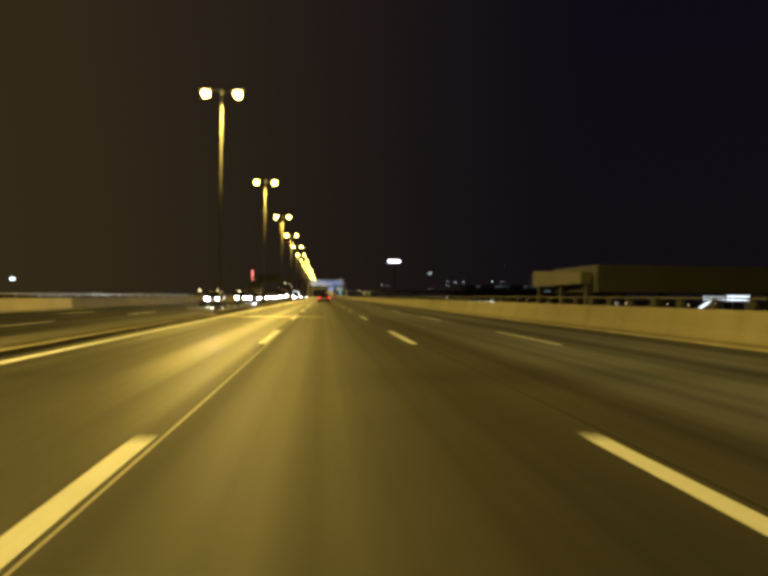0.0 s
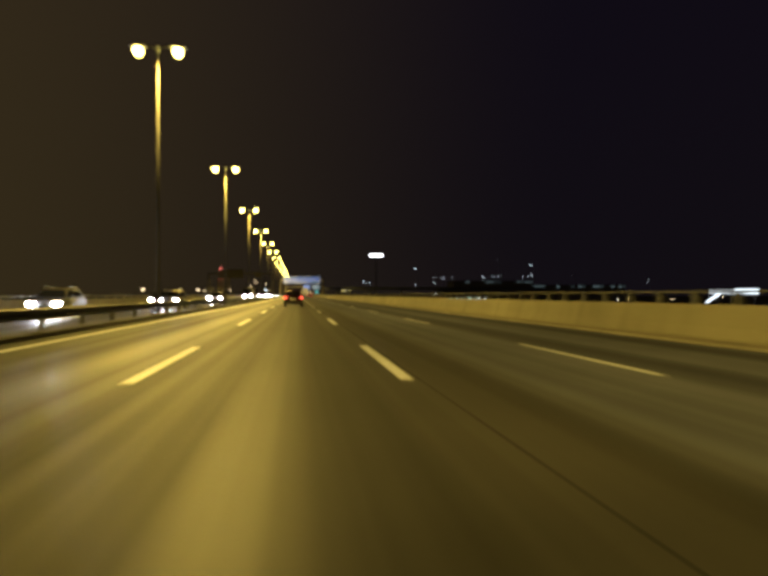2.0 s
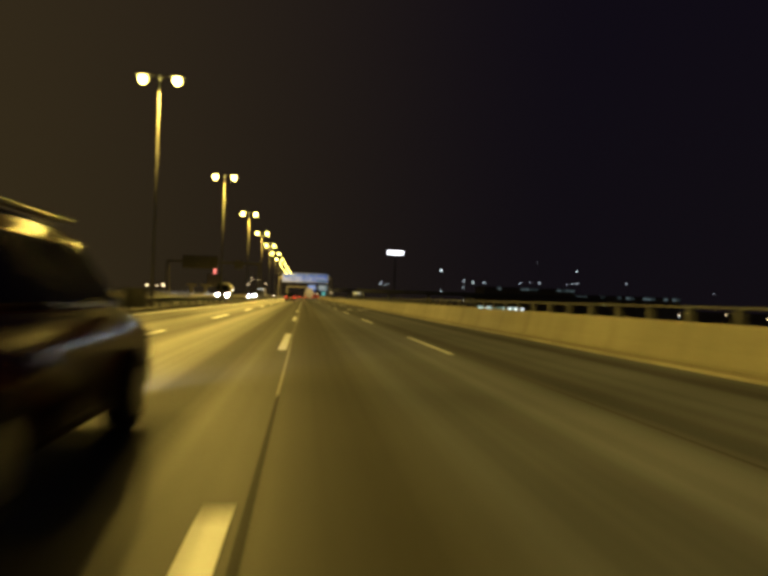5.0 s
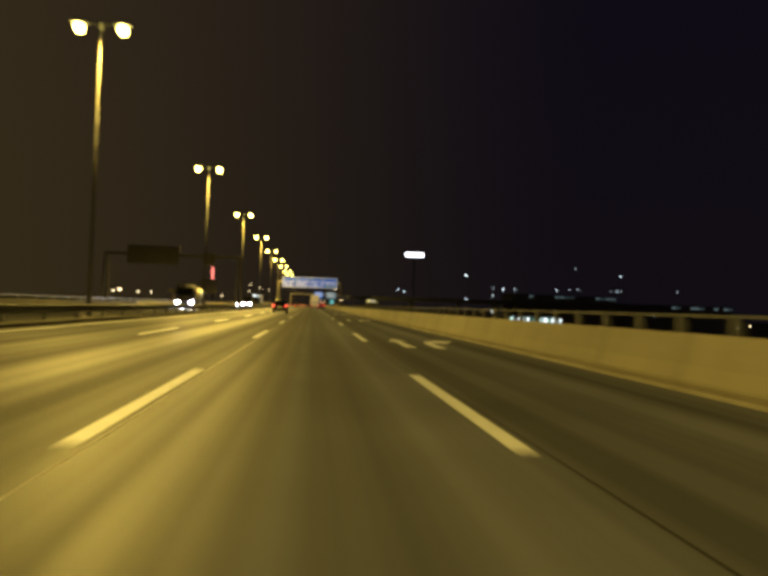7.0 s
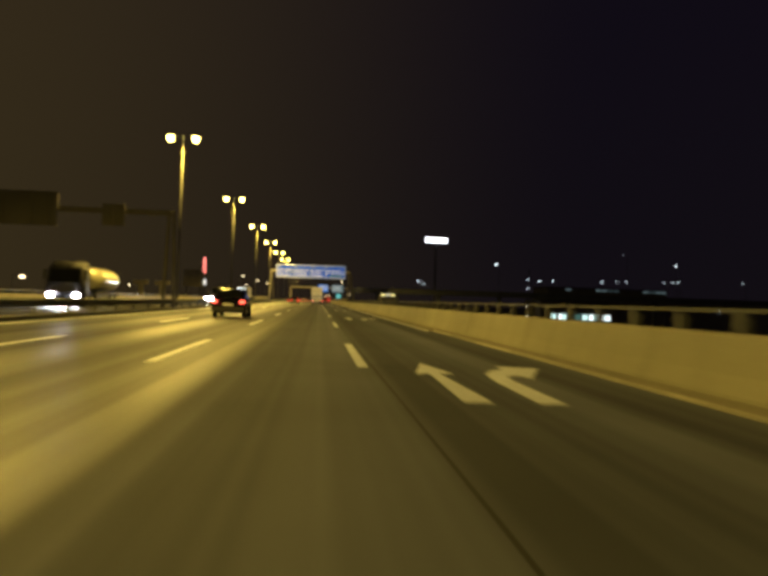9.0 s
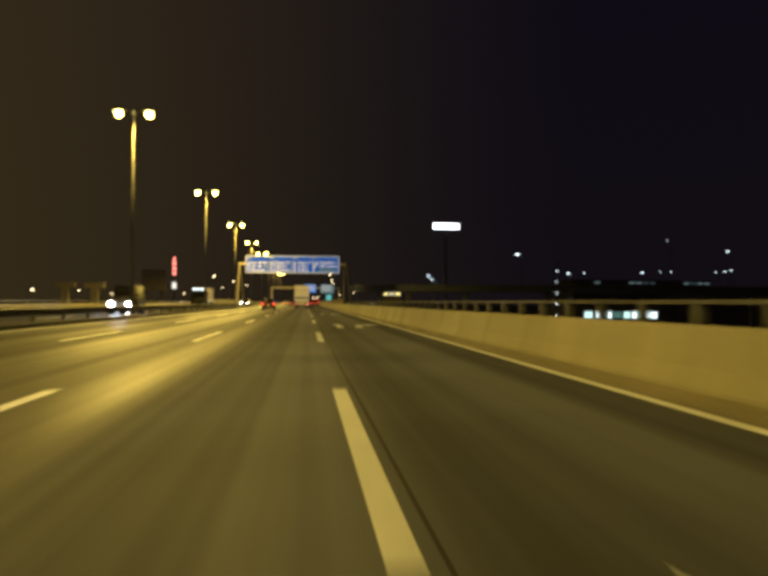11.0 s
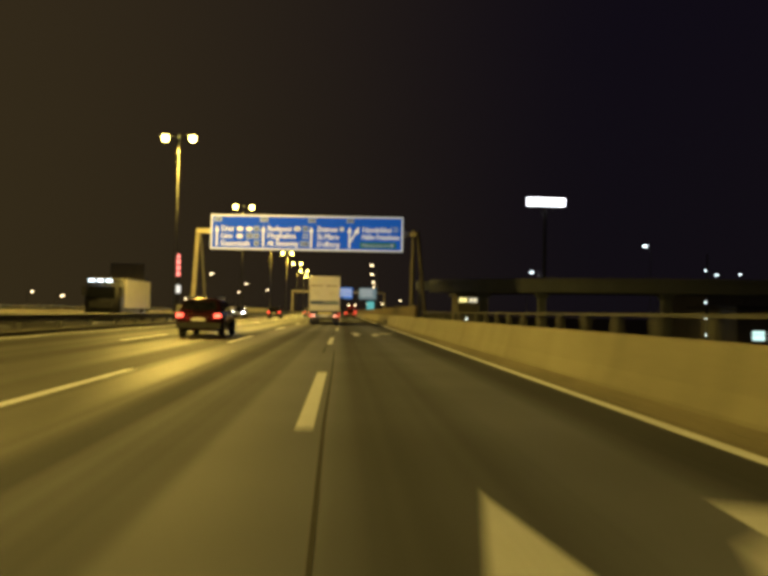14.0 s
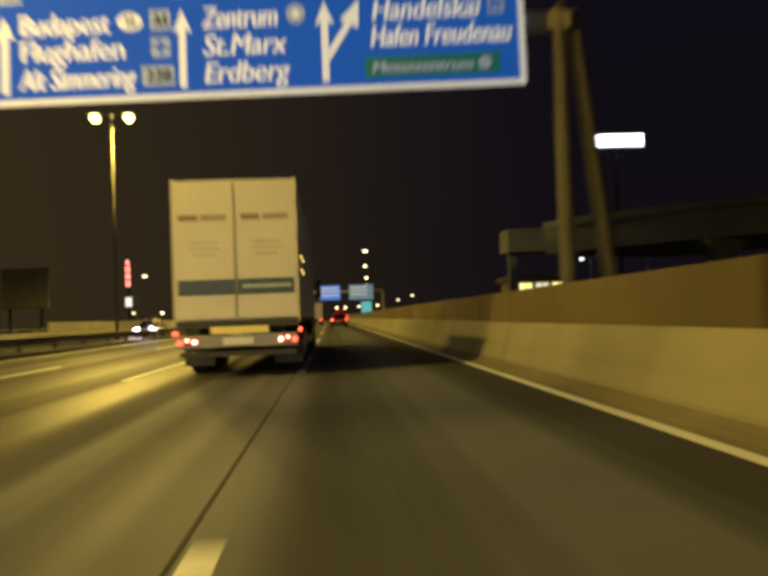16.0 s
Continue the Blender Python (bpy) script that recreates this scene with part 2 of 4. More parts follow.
def prism(bm, profile):
    """A side outline of (y, z, half width) closed across x."""
    a = [bm.verts.new((-w, y, z)) for y, z, w in profile]
    b = [bm.verts.new((w, y, z)) for y, z, w in profile]
    n = len(profile)
    for i in range(n):
        bm.faces.new((a[i], a[(i + 1) % n], b[(i + 1) % n], b[i]))
    bm.faces.new(a[::-1])
    bm.faces.new(b)
    bmesh.ops.recalc_face_normals(bm, faces=bm.faces)
    return bm


def soften(bm, r, seg=2):
    bmesh.ops.bevel(bm, geom=[e for e in bm.edges if e.is_manifold and e.calc_face_angle(0) > 0.35], offset=r, segments=seg, affect="EDGES", clamp_overlap=True)
    return bm


def plate(bm, pts, z0, z1):
    """A flat outline of (x, y) with a small thickness."""
    a = [bm.verts.new((x, y, z0)) for x, y in pts]
    b = [bm.verts.new((x, y, z1)) for x, y in pts]
    n = len(pts)
    for i in range(n):
        bm.faces.new((a[i], a[(i + 1) % n], b[(i + 1) % n], b[i]))
    bm.faces.new(a[::-1])
    bm.faces.new(b)
    bmesh.ops.recalc_face_normals(bm, faces=bm.faces)
    return bm


def upright(bm, pts, y0, y1):
    """A flat outline of (x, z) standing across the road, from y0 to y1."""
    return extrude(bm, pts, y0, y1)


def piece(name, me, parent, at):
    ob = new(name, me)
    ob.parent = parent
    ob.location = at
    return ob


def disc(bm, c, r, depth, axis="Y", n=16):
    turn = {"Y": (90, 0, 0), "X": (0, 90, 0), "Z": (0, 0, 0)}[axis]
    bmesh.ops.create_cone(bm, cap_ends=True, segments=n, radius1=r, radius2=r, depth=depth, matrix=pose(*c, *turn))
    return bm


# ---- ground, road and its markings ----
Y0, Y1 = -120.0, 900.0
LINE_A, LINE_B, LINE_C, EDGE_R, EDGE_L = -3.217, 0.291, 3.764, 7.31, -6.864
tagged(part("ground", box(B(), -1500, 1500, -600, 3500, -6.5, -6.0), M_EARTH), "dark open ground below the raised motorway", "ground", kind="structure")
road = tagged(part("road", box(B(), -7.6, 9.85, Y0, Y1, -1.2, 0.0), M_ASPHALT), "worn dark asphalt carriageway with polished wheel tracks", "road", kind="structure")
opposite = tagged(part("road_opposite", box(B(), -20.9, -8.6, Y0, Y1, -1.2, 0.0), M_ASPHALT_DARK), "dark asphalt opposite carriageway of the motorway", "road", kind="structure")
tagged(part("embankment", box(B(), -20.6, 9.6, Y0, Y1, -6.0, -1.2), M_CONCRETE), "plain concrete flank below the raised carriageways", "embankment", kind="structure")
kerb = B()
extrude(kerb, [(-8.6, -1.2), (-7.6, -1.2), (-7.6, 0.12), (-7.66, 0.16), (-8.54, 0.16), (-8.6, 0.12)], Y0, Y1)
median_kerb = tagged(part("median_kerb", kerb, material("stained_kerb", (0.075, 0.07, 0.06), 0.9, 0, 0.4, 0.6, 0.15, 25)), "low concrete kerb strip between the carriageways", "kerb", kind="structure")

edge_stone = mesh_of("edge_stone", soften(box(B(), -7.597, -7.34, 0.01, 1.99, 0.0, 0.10), 0.015), vary(material("pale_kerb", (0.30, 0.28, 0.22), 0.85, 0, 0.35, 1.2, 0.1, 22), 0.75, 1.1))
for k in range(-30, 20):
    piece("edge_stone", edge_stone, median_kerb, (random.uniform(-0.006, 0.006), 2.0 * k, random.uniform(-0.008, 0)))

dash = mesh_of("lane_dash", box(B(), -0.085, 0.085, -6.4, 0.05, 0.0, 0.005), M_PAINT)
thin_dash = mesh_of("lane_dash", box(B(), -0.06, 0.06, -6.4, 0.05, 0.0, 0.005), M_PAINT)
for x in (LINE_A, LINE_B, LINE_C):
    for k in range(-2, 36):
        # the outermost line wanders a little before the gantry
        drift = {18: -0.10, 19: -0.15, 20: -0.03}.get(k, 0.0) if x == LINE_C else 0.0
        piece("lane_dash", thin_dash if x == LINE_C and k < 9 else dash, road, (x + drift, 5.467 + 18 * k, 0))
for x in (-12.3, -15.9):
    for k in range(-2, 34):
        piece("lane_dash", dash, opposite, (x, 12 + 18 * k, 0))
for x, w, home, start in ((EDGE_R, 0.075, road, 232.0), (EDGE_L, 0.11, road, Y0), (-9.1, 0.1, opposite, Y0), (-19.4, 0.1, opposite, Y0)):
    part("edge_line", box(B(), x - w, x + w, start, Y1, 0.0, 0.005), M_PAINT, home)
for x, x_end, a, b in ((LINE_A + 0.13, LINE_A + 0.13, Y0, 42.0), (LINE_B + 0.16, LINE_B + 0.16, Y0, 118.0), (LINE_B + 0.15, LINE_B + 0.15, 118.05, 188.0), (LINE_C + 0.17, LINE_C + 0.17, Y0, 300.0), (LINE_C + 0.17, LINE_C + 0.04, 300.0, 337.5), (LINE_C - 0.24, LINE_C - 0.13, 335.8, Y1)):
    rng = random.Random(int(x * 100))
    old = x < LINE_A + 1 or 118 < a < 119
    bm = B()
    row = []
    n = int((b - a) / 5) + 1
    for i in range(n + 1):
        y = a + (b - a) * i / n
        d = rng.uniform(-0.015, 0.015) if 0 < i < n else 0.0
        d += (x_end - x) * min(1.0, (y - a) / 37.5)
        w = rng.uniform(0.010, 0.022) if old else rng.uniform(0.012, 0.026)
        row.append((bm.verts.new((x + d - w, y, 0.003)), bm.verts.new((x + d + w, y, 0.003))))
    for p, q in zip(row, row[1:]):
        bm.faces.new((p[0], p[1], q[1], q[0]))
    part("old_line" if old else "joint_seam", bm, M_OLDPAINT if old else M_SEAL, road, "worn old lane line" if old else "black sealed joint")

# straight-on and right-turn arrows in the outer lane
bm = B()
plate(bm, [(-0.165, 0), (0.165, 0), (0.10, 2.8), (0.10, 3.38), (0.32, 3.32), (0.04, 5.2), (-0.30, 3.22), (-0.08, 3.34), (-0.08, 2.8)], 0, 0.005)
ARROW = mesh_of("straight_arrow", bm, M_PAINT)
bm = B()
plate(bm, [(-0.16, 0), (0.15, 0), (0.18, 2.4), (0.22, 2.95), (0.34, 3.28), (0.50, 3.36), (0.58, 2.9), (1.22, 4.75), (0.52, 4.98), (0.47, 4.32), (0.22, 4.1), (-0.02, 3.4), (-0.11, 2.4)], 0, 0.005)
TURN = mesh_of("turn_arrow", bm, M_PAINT)
for k in range(6):
    y = 176.1 + 34.81 * k
    drift = -0.14 if k == 5 else 0.0
    piece("straight_arrow", ARROW, road, (4.83 + drift, y, 0))
    piece("turn_arrow", TURN, road, (5.70 + drift, y, 0))

# expansion joint: a steel comb across the two fast lanes
joint = tagged(thing("expansion_joint", "bright steel bridge expansion joint across the lanes", "road joint", kind="structure"))
M_COMB = material("joint_steel", (0.55, 0.50, 0.40), 0.35, 0.7, 0.2, 4, 0.1, 30)
for y in (38.60, 39.05):
    part("joint_beam", box(B(), -6.6, -1.6, y, y + 0.37, 0.0, 0.008), M_COMB, joint)
part("joint_gap", box(B(), -6.6, -1.6, 38.975, 39.045, 0.0, 0.004), M_SEAL, joint)

# ---- outer side: barrier, railing, panel wall ----
barrier = tagged(thing("barrier_outer", "ochre-lit concrete safety barrier with stained joints on a dirty ledge", "barrier", kind="structure"))
PROFILE = [(7.74, 0.0), (8.22, 0.0), (8.17, 0.82), (8.13, 0.86), (7.98, 0.86), (7.935, 0.82), (7.83, 0.38), (7.74, 0.16)]
seg = mesh_of("barrier_segment", extrude(B(), PROFILE, 0.004, JOINT - 0.004), M_BARRIER)
for k in range(-12, 125):
    piece("barrier_segment", seg, barrier, (random.uniform(-0.006, 0.006), JOINT * k + JOINT0, 0))
bm = B()
for k in range(125, 270):
    extrude(bm, PROFILE, JOINT * k + JOINT0 + 0.004, JOINT * (k + 1) + JOINT0 - 0.004)
tagged(part("barrier_run", bm, M_BARRIER, barrier), kind="stuff")
bm = extrude(B(), [(7.80, 0), (8.05, 0), (8.05, 0.74), (8.0, 0.74), (7.87, 0.36), (7.80, 0.16)], Y0, Y1)
part("joint_filler", bm, M_LEDGE, barrier, "dirt-filled gap behind the joints")
# a dirty ledge runs along the foot, its pale lip towards the lane broken here and there
part("ledge", extrude(B(), [(7.60, 0), (7.732, 0), (7.732, 0.115), (7.64, 0.066), (7.60, 0.058)], Y0, Y1), M_LEDGE, barrier, "dirty sloping ledge at the foot")
lip = mesh_of("lip_stone", soften(extrude(B(), [(7.545, 0), (7.597, 0), (7.597, 0.056), (7.56, 0.052), (7.545, 0.040)], 0.01, 1.99), 0.006), vary(M_LIP, 0.75, 1.15))
for k in range(-20, 116):
    piece("lip_stone", lip, barrier, (random.uniform(-0.006, 0.006), 2.0 * k, random.uniform(-0.006, 0.0)))
# past the lip stones, grit lies between the edge line and the ledge
part("gutter", extrude(B(), [(7.40, 0), (7.597, 0), (7.597, 0.050), (7.52, 0.012), (7.40, 0.004)], 232.0, Y1), M_LEDGE, barrier, "gritty gutter strip beside the edge line")

railing = tagged(thing("bridge_railing", "dark steel bridge railing on stout posts behind the barrier", "railing", kind="structure"))
part("top_rail", soften(box(B(), 9.52, 9.68, -40, 369, 1.12, 1.18), 0.015), M_RAILING, railing)
part("lower_rail", box(B(), 9.56, 9.64, -40, 369, 0.42, 0.50), M_RAILING, railing)
post = mesh_of("post", soften(box(B(), 9.53, 9.67, -0.10, 0.10, 0.0, 1.12), 0.02), M_RAILING)
for k in range(-18, 186):
    piece("post", post, railing, (0, 1.988 * k - 0.96, 0))

wall = tagged(thing("panel_wall", "brown noise barrier wall of concrete panels behind the safety barrier", "wall", kind="structure"))
panel = mesh_of("panel", soften(box(B(), 9.24, 9.40, 0.06, 3.94, 0.0, 1.62), 0.02), M_GREYWALL)
stud = mesh_of("wall_post", box(B(), 9.225, 9.415, -0.055, 0.055, 0.0, 1.625), M_GREYWALL)
for k in range(48):
    piece("panel", panel, wall, (0, 369.9 + 4.0 * k, 0))
    piece("wall_post", stud, wall, (0, 369.9 + 4.0 * k, 0))

# ---- median and far side ----
guard = tagged(thing("median_guardrail", "double steel crash barrier along the median", "guardrail", kind="structure"))
for s in (-1, 1):
    c = -8.1
    prof = [(c + s * x, z) for x, z in ((0.26, 0.46), (0.34, 0.50), (0.34, 0.56), (0.27, 0.60), (0.27, 0.63), (0.34, 0.67), (0.34, 0.73), (0.26, 0.77), (0.24, 0.77), (0.31, 0.72), (0.31, 0.68), (0.24, 0.63), (0.24, 0.60), (0.31, 0.56), (0.31, 0.51), (0.24, 0.46))]
    part("guard_beam", extrude(B(), prof, 40.5, Y1), M_RAIL, guard)
bm = box(B(), -8.17, -8.03, -0.05, 0.05, 0.14, 0.72)
box(bm, -8.33, -8.171, -0.04, 0.04, 0.54, 0.69)
box(bm, -8.029, -7.87, -0.04, 0.04, 0.54, 0.69)
gp = mesh_of("guard_post", bm, M_RAILING)
for k in range(11, 150):
    piece("guard_post", gp, guard, (0, 4.0 * k + 1.0, 0))
parapet = tagged(thing("parapet_far", "concrete parapet along the opposite carriageway, darker in the middle", "parapet", kind="structure"))
SIDE = [(-20.9, 0), (-20.5, 0), (-20.55, 0.2), (-20.62, 0.78), (-20.86, 0.78)]
for a, b, mat in ((Y0, 58.0, M_CONCRETE), (58.02, 255.0, M_CONCRETE_DARK), (255.02, Y1, M_CONCRETE)):
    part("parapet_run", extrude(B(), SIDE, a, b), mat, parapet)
noise_wall = tagged(thing("noise_wall_far", "grey noise wall of concrete panels beyond the opposite carriageway", "wall", kind="structure"))
grey_panel = mesh_of("panel", soften(box(B(), -21.15, -21.0, 0.05, 3.95, -1.2, 1.62), 0.02), vary(material("grey_wall", (0.30, 0.29, 0.26), 0.9, 0, 0.25, 0.7, 0.1, 18), 0.85, 1.1))
grey_stud = mesh_of("wall_post", box(B(), -21.17, -20.98, -0.05, 0.05, -1.2, 1.64), M_CONCRETE)
for k in range(40):
    piece("panel", grey_panel, noise_wall, (0, 432.0 + 4.0 * k, 0))
    piece("wall_post", grey_stud, noise_wall, (0, 432.0 + 4.0 * k, 0))
far_rail = tagged(thing("far_railing", "thin steel handrail on top of the far parapet", "railing", kind="structure"))
part("handrail", box(B(), -20.78, -20.70, Y0, Y1, 1.0, 1.06), M_STEEL, far_rail)
fp = mesh_of("rail_post", box(B(), -20.77, -20.71, -0.03, 0.03, 0.78, 1.0), M_STEEL)
for k in range(-10, 150):
    piece("rail_post", fp, far_rail, (0, 4.0 * k, 0))


# ---- street lamps on the median ----
def bowl(bm, c, l, w, h):
    """A rounded glass bowl that hangs from c: flattened above its middle, full below."""
    m = Matrix.Translation((c[0], c[1], c[2] - h * 0.42)) @ Matrix.Diagonal((l / 2, w / 2, h * 0.58, 1))
    bmesh.ops.create_uvsphere(bm, u_segments=18, v_segments=12, radius=1, matrix=m)
    for v in bm.verts:
        v.co.z = min(v.co.z, c[2])
    return bm


spot = bpy.data.lights.new("lamp_light", "SPOT")
spot.energy, spot.color, spot.spot_size, spot.spot_blend, spot.shadow_soft_size = 5900, SODIUM, radians(174), 0.30, 0.12


def median_lamp():
    t = thing("street_lamp", "tall galvanised street lamp with two lit sodium heads", "street lamp", "lamps along the median")
    part("base_plate", soften(box(B(), -0.22, 0.22, -0.22, 0.22, 0.0, 0.05), 0.01), M_STEEL, t)
    part("pole", tube(B(), (0, 0, 0.05), (0, 0, 13.35), 0.10, 0.045, 14), M_POLE, t, smooth=True)
    part("collar", tube(B(), (0, 0, 13.2), (0, 0, 13.5), 0.085, 0.085, 14), M_STEEL, t)
    for s in (-1, 1):
        part("arm", tube(B(), (0, 0, 13.38), (s * 0.62, 0, 13.52), 0.045, 0.04), M_POLE, t)
        head = part("lamp_head", soften(prism(B(), [(-0.17, 13.42, 0.45), (0.17, 13.42, 0.45), (0.13, 13.56, 0.38), (-0.13, 13.56, 0.38)]), 0.03), M_STEEL, t)
        head.location.x = s * 0.98
        part("lamp_bowl", bowl(B(), (0, 0, 13.43), 0.50, 0.44, 0.46), M_LAMP, head, "glowing lamp bowl", True)
        li = new("lamp_light", spot)
        li.parent, li.location = t, (s * 0.98, 0, 12.74)
    return t


lamp = median_lamp()
lamp.location = (-8.08, 46.29 - 72.14, 0.16)
for k in range(-1, 16):
    copy_thing(lamp, pose(-8.08, 46.29 + 36.07 * k, 0.16))


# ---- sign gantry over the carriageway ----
# The board is no lamp: glow in its colours stands in for reflected headlamps.
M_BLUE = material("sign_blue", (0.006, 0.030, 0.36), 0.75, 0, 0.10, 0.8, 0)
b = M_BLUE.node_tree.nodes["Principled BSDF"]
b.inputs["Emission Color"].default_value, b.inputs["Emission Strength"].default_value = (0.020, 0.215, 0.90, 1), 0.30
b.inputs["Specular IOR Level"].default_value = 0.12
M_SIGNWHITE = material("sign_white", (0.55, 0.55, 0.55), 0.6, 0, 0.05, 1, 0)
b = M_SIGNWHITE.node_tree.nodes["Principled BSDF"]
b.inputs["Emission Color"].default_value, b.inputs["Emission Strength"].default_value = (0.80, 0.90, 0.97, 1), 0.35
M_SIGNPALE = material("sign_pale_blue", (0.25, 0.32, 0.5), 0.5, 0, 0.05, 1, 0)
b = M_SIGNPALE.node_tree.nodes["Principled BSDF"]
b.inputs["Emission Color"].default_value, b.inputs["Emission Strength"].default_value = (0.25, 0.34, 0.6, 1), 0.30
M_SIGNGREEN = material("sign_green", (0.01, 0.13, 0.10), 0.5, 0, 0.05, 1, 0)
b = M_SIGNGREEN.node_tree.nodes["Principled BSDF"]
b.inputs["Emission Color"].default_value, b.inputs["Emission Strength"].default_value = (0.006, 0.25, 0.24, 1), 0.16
M_INK = material("sign_ink", (0.012, 0.016, 0.05), 0.7, 0, 0.1, 2, 0)
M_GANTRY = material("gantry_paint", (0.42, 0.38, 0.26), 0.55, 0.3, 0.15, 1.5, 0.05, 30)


def text_part(words, x, y, z, size, mat, parent, shear=0.0, width=0.0):
    """Upright lettering towards the driver, drawn to a given width, its strokes thickened a little."""
    cu = bpy.data.curves.new("lettering", "FONT")
    cu.body, cu.size, cu.extrude, cu.shear = words, size, 0.004, shear
    ob = new("lettering", cu)
    bpy.context.view_layer.update()
    me = bpy.data.meshes.new_from_object(ob.evaluated_get(bpy.context.evaluated_depsgraph_get()))
    bpy.data.objects.remove(ob)
    k = width / max(v.co.x for v in me.vertices) if width else 0.8
    bm = B()
    for i in range(3):
        n = len(bm.verts)
        bm.from_mesh(me)
        bm.verts.ensure_lookup_table()
        bmesh.ops.translate(bm, vec=(0.018 * i / k, 0, 0.0015 * i), verts=bm.verts[n:])
    bm.to_mesh(me)
    bm.free()
    me.materials.clear()
    me.materials.append(mat)
    me.transform(pose(x, y, z, 90, 0, 0) @ Matrix.Diagonal((k, 1, 1, 1)))
    ob = new("lettering", me)
    ob.parent = parent
    return ob


SX0, SX1, SZ0, SZ1, SY = -7.12, 8.92, 6.13, 8.98, 378.75
gantry = thing("sign_gantry", "steel gantry carrying a wide blue motorway direction sign", "sign gantry")
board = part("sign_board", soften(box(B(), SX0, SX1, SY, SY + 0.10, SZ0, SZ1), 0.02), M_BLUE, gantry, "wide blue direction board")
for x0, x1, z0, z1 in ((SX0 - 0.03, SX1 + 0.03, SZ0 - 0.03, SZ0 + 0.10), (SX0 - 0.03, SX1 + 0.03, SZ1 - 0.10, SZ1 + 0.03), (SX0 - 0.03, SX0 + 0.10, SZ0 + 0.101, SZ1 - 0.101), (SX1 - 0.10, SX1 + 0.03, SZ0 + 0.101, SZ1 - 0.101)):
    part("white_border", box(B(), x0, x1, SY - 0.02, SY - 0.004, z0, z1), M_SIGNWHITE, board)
F = SY - 0.006
for u in (0.25, 4.12, 8.15, 11.35):
    plate_a23 = part("route_plate", soften(box(B(), SX0 + u, SX0 + u + 0.64, F - 0.012, F, 8.44, 8.82), 0.01), M_SIGNPALE, board, "pale route number plate")
    text_part("A23", SX0 + u + 0.08, F - 0.018, 8.51, 0.36, M_INK, plate_a23, 0, 0.48)
for u in (0.50, 4.40, 8.42):
    bm = B()
    upright(bm, [(SX0 + u - 0.08, 6.36), (SX0 + u + 0.08, 6.36), (SX0 + u + 0.08, 7.66), (SX0 + u + 0.22, 7.60), (SX0 + u, 8.12), (SX0 + u - 0.22, 7.60), (SX0 + u - 0.08, 7.66)], F - 0.01, F)
    part("arrow", bm, M_SIGNWHITE, board)
u = SX0 + 11.62
bm = B()
upright(bm, [(u - 0.08, 6.36), (u + 0.08, 6.36), (u + 0.08, 7.70), (u + 0.22, 7.64), (u, 8.16), (u - 0.22, 7.64), (u - 0.08, 7.70)], F - 0.01, F)
part("arrow", bm, M_SIGNWHITE, board)
bm = B()
upright(bm, [(u + 0.085, 6.80), (u + 0.085, 7.10), (u + 0.46, 7.66), (u + 0.34, 7.74), (u + 0.78, 8.18), (u + 0.76, 7.54), (u + 0.60, 7.60)], F - 0.01, F)
part("branch_arrow", bm, M_SIGNWHITE, board)
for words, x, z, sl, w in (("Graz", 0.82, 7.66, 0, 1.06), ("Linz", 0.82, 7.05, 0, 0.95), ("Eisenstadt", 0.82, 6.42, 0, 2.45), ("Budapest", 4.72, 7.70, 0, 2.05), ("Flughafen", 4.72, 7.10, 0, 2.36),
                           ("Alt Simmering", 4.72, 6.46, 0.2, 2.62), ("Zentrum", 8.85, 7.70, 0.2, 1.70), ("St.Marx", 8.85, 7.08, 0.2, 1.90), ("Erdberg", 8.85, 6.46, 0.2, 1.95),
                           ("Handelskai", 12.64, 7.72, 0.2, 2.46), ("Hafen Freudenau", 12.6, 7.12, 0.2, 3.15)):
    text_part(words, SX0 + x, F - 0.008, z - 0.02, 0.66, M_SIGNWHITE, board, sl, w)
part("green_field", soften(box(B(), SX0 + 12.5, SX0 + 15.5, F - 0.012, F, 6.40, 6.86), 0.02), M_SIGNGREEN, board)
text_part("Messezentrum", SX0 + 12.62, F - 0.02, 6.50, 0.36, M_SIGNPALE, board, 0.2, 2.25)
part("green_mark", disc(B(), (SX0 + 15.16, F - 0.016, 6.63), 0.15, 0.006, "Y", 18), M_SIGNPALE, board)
for x, z in ((2.44, 7.83), (3.22, 7.83), (2.42, 7.22), (7.24, 7.90)):
    bm = disc(B(), (0, 0, 0), 0.29, 0.012, "Y", 20)
    bmesh.ops.scale(bm, vec=(1, 1, 0.68), verts=bm.verts)
    ob = part("white_oval", bm, M_SIGNWHITE, board)
    ob.location = (SX0 + x, F - 0.006, z)
    if x > 7:
        text_part("H", -0.09, -0.013, -0.11, 0.32, M_INK, ob, 0, 0.17)
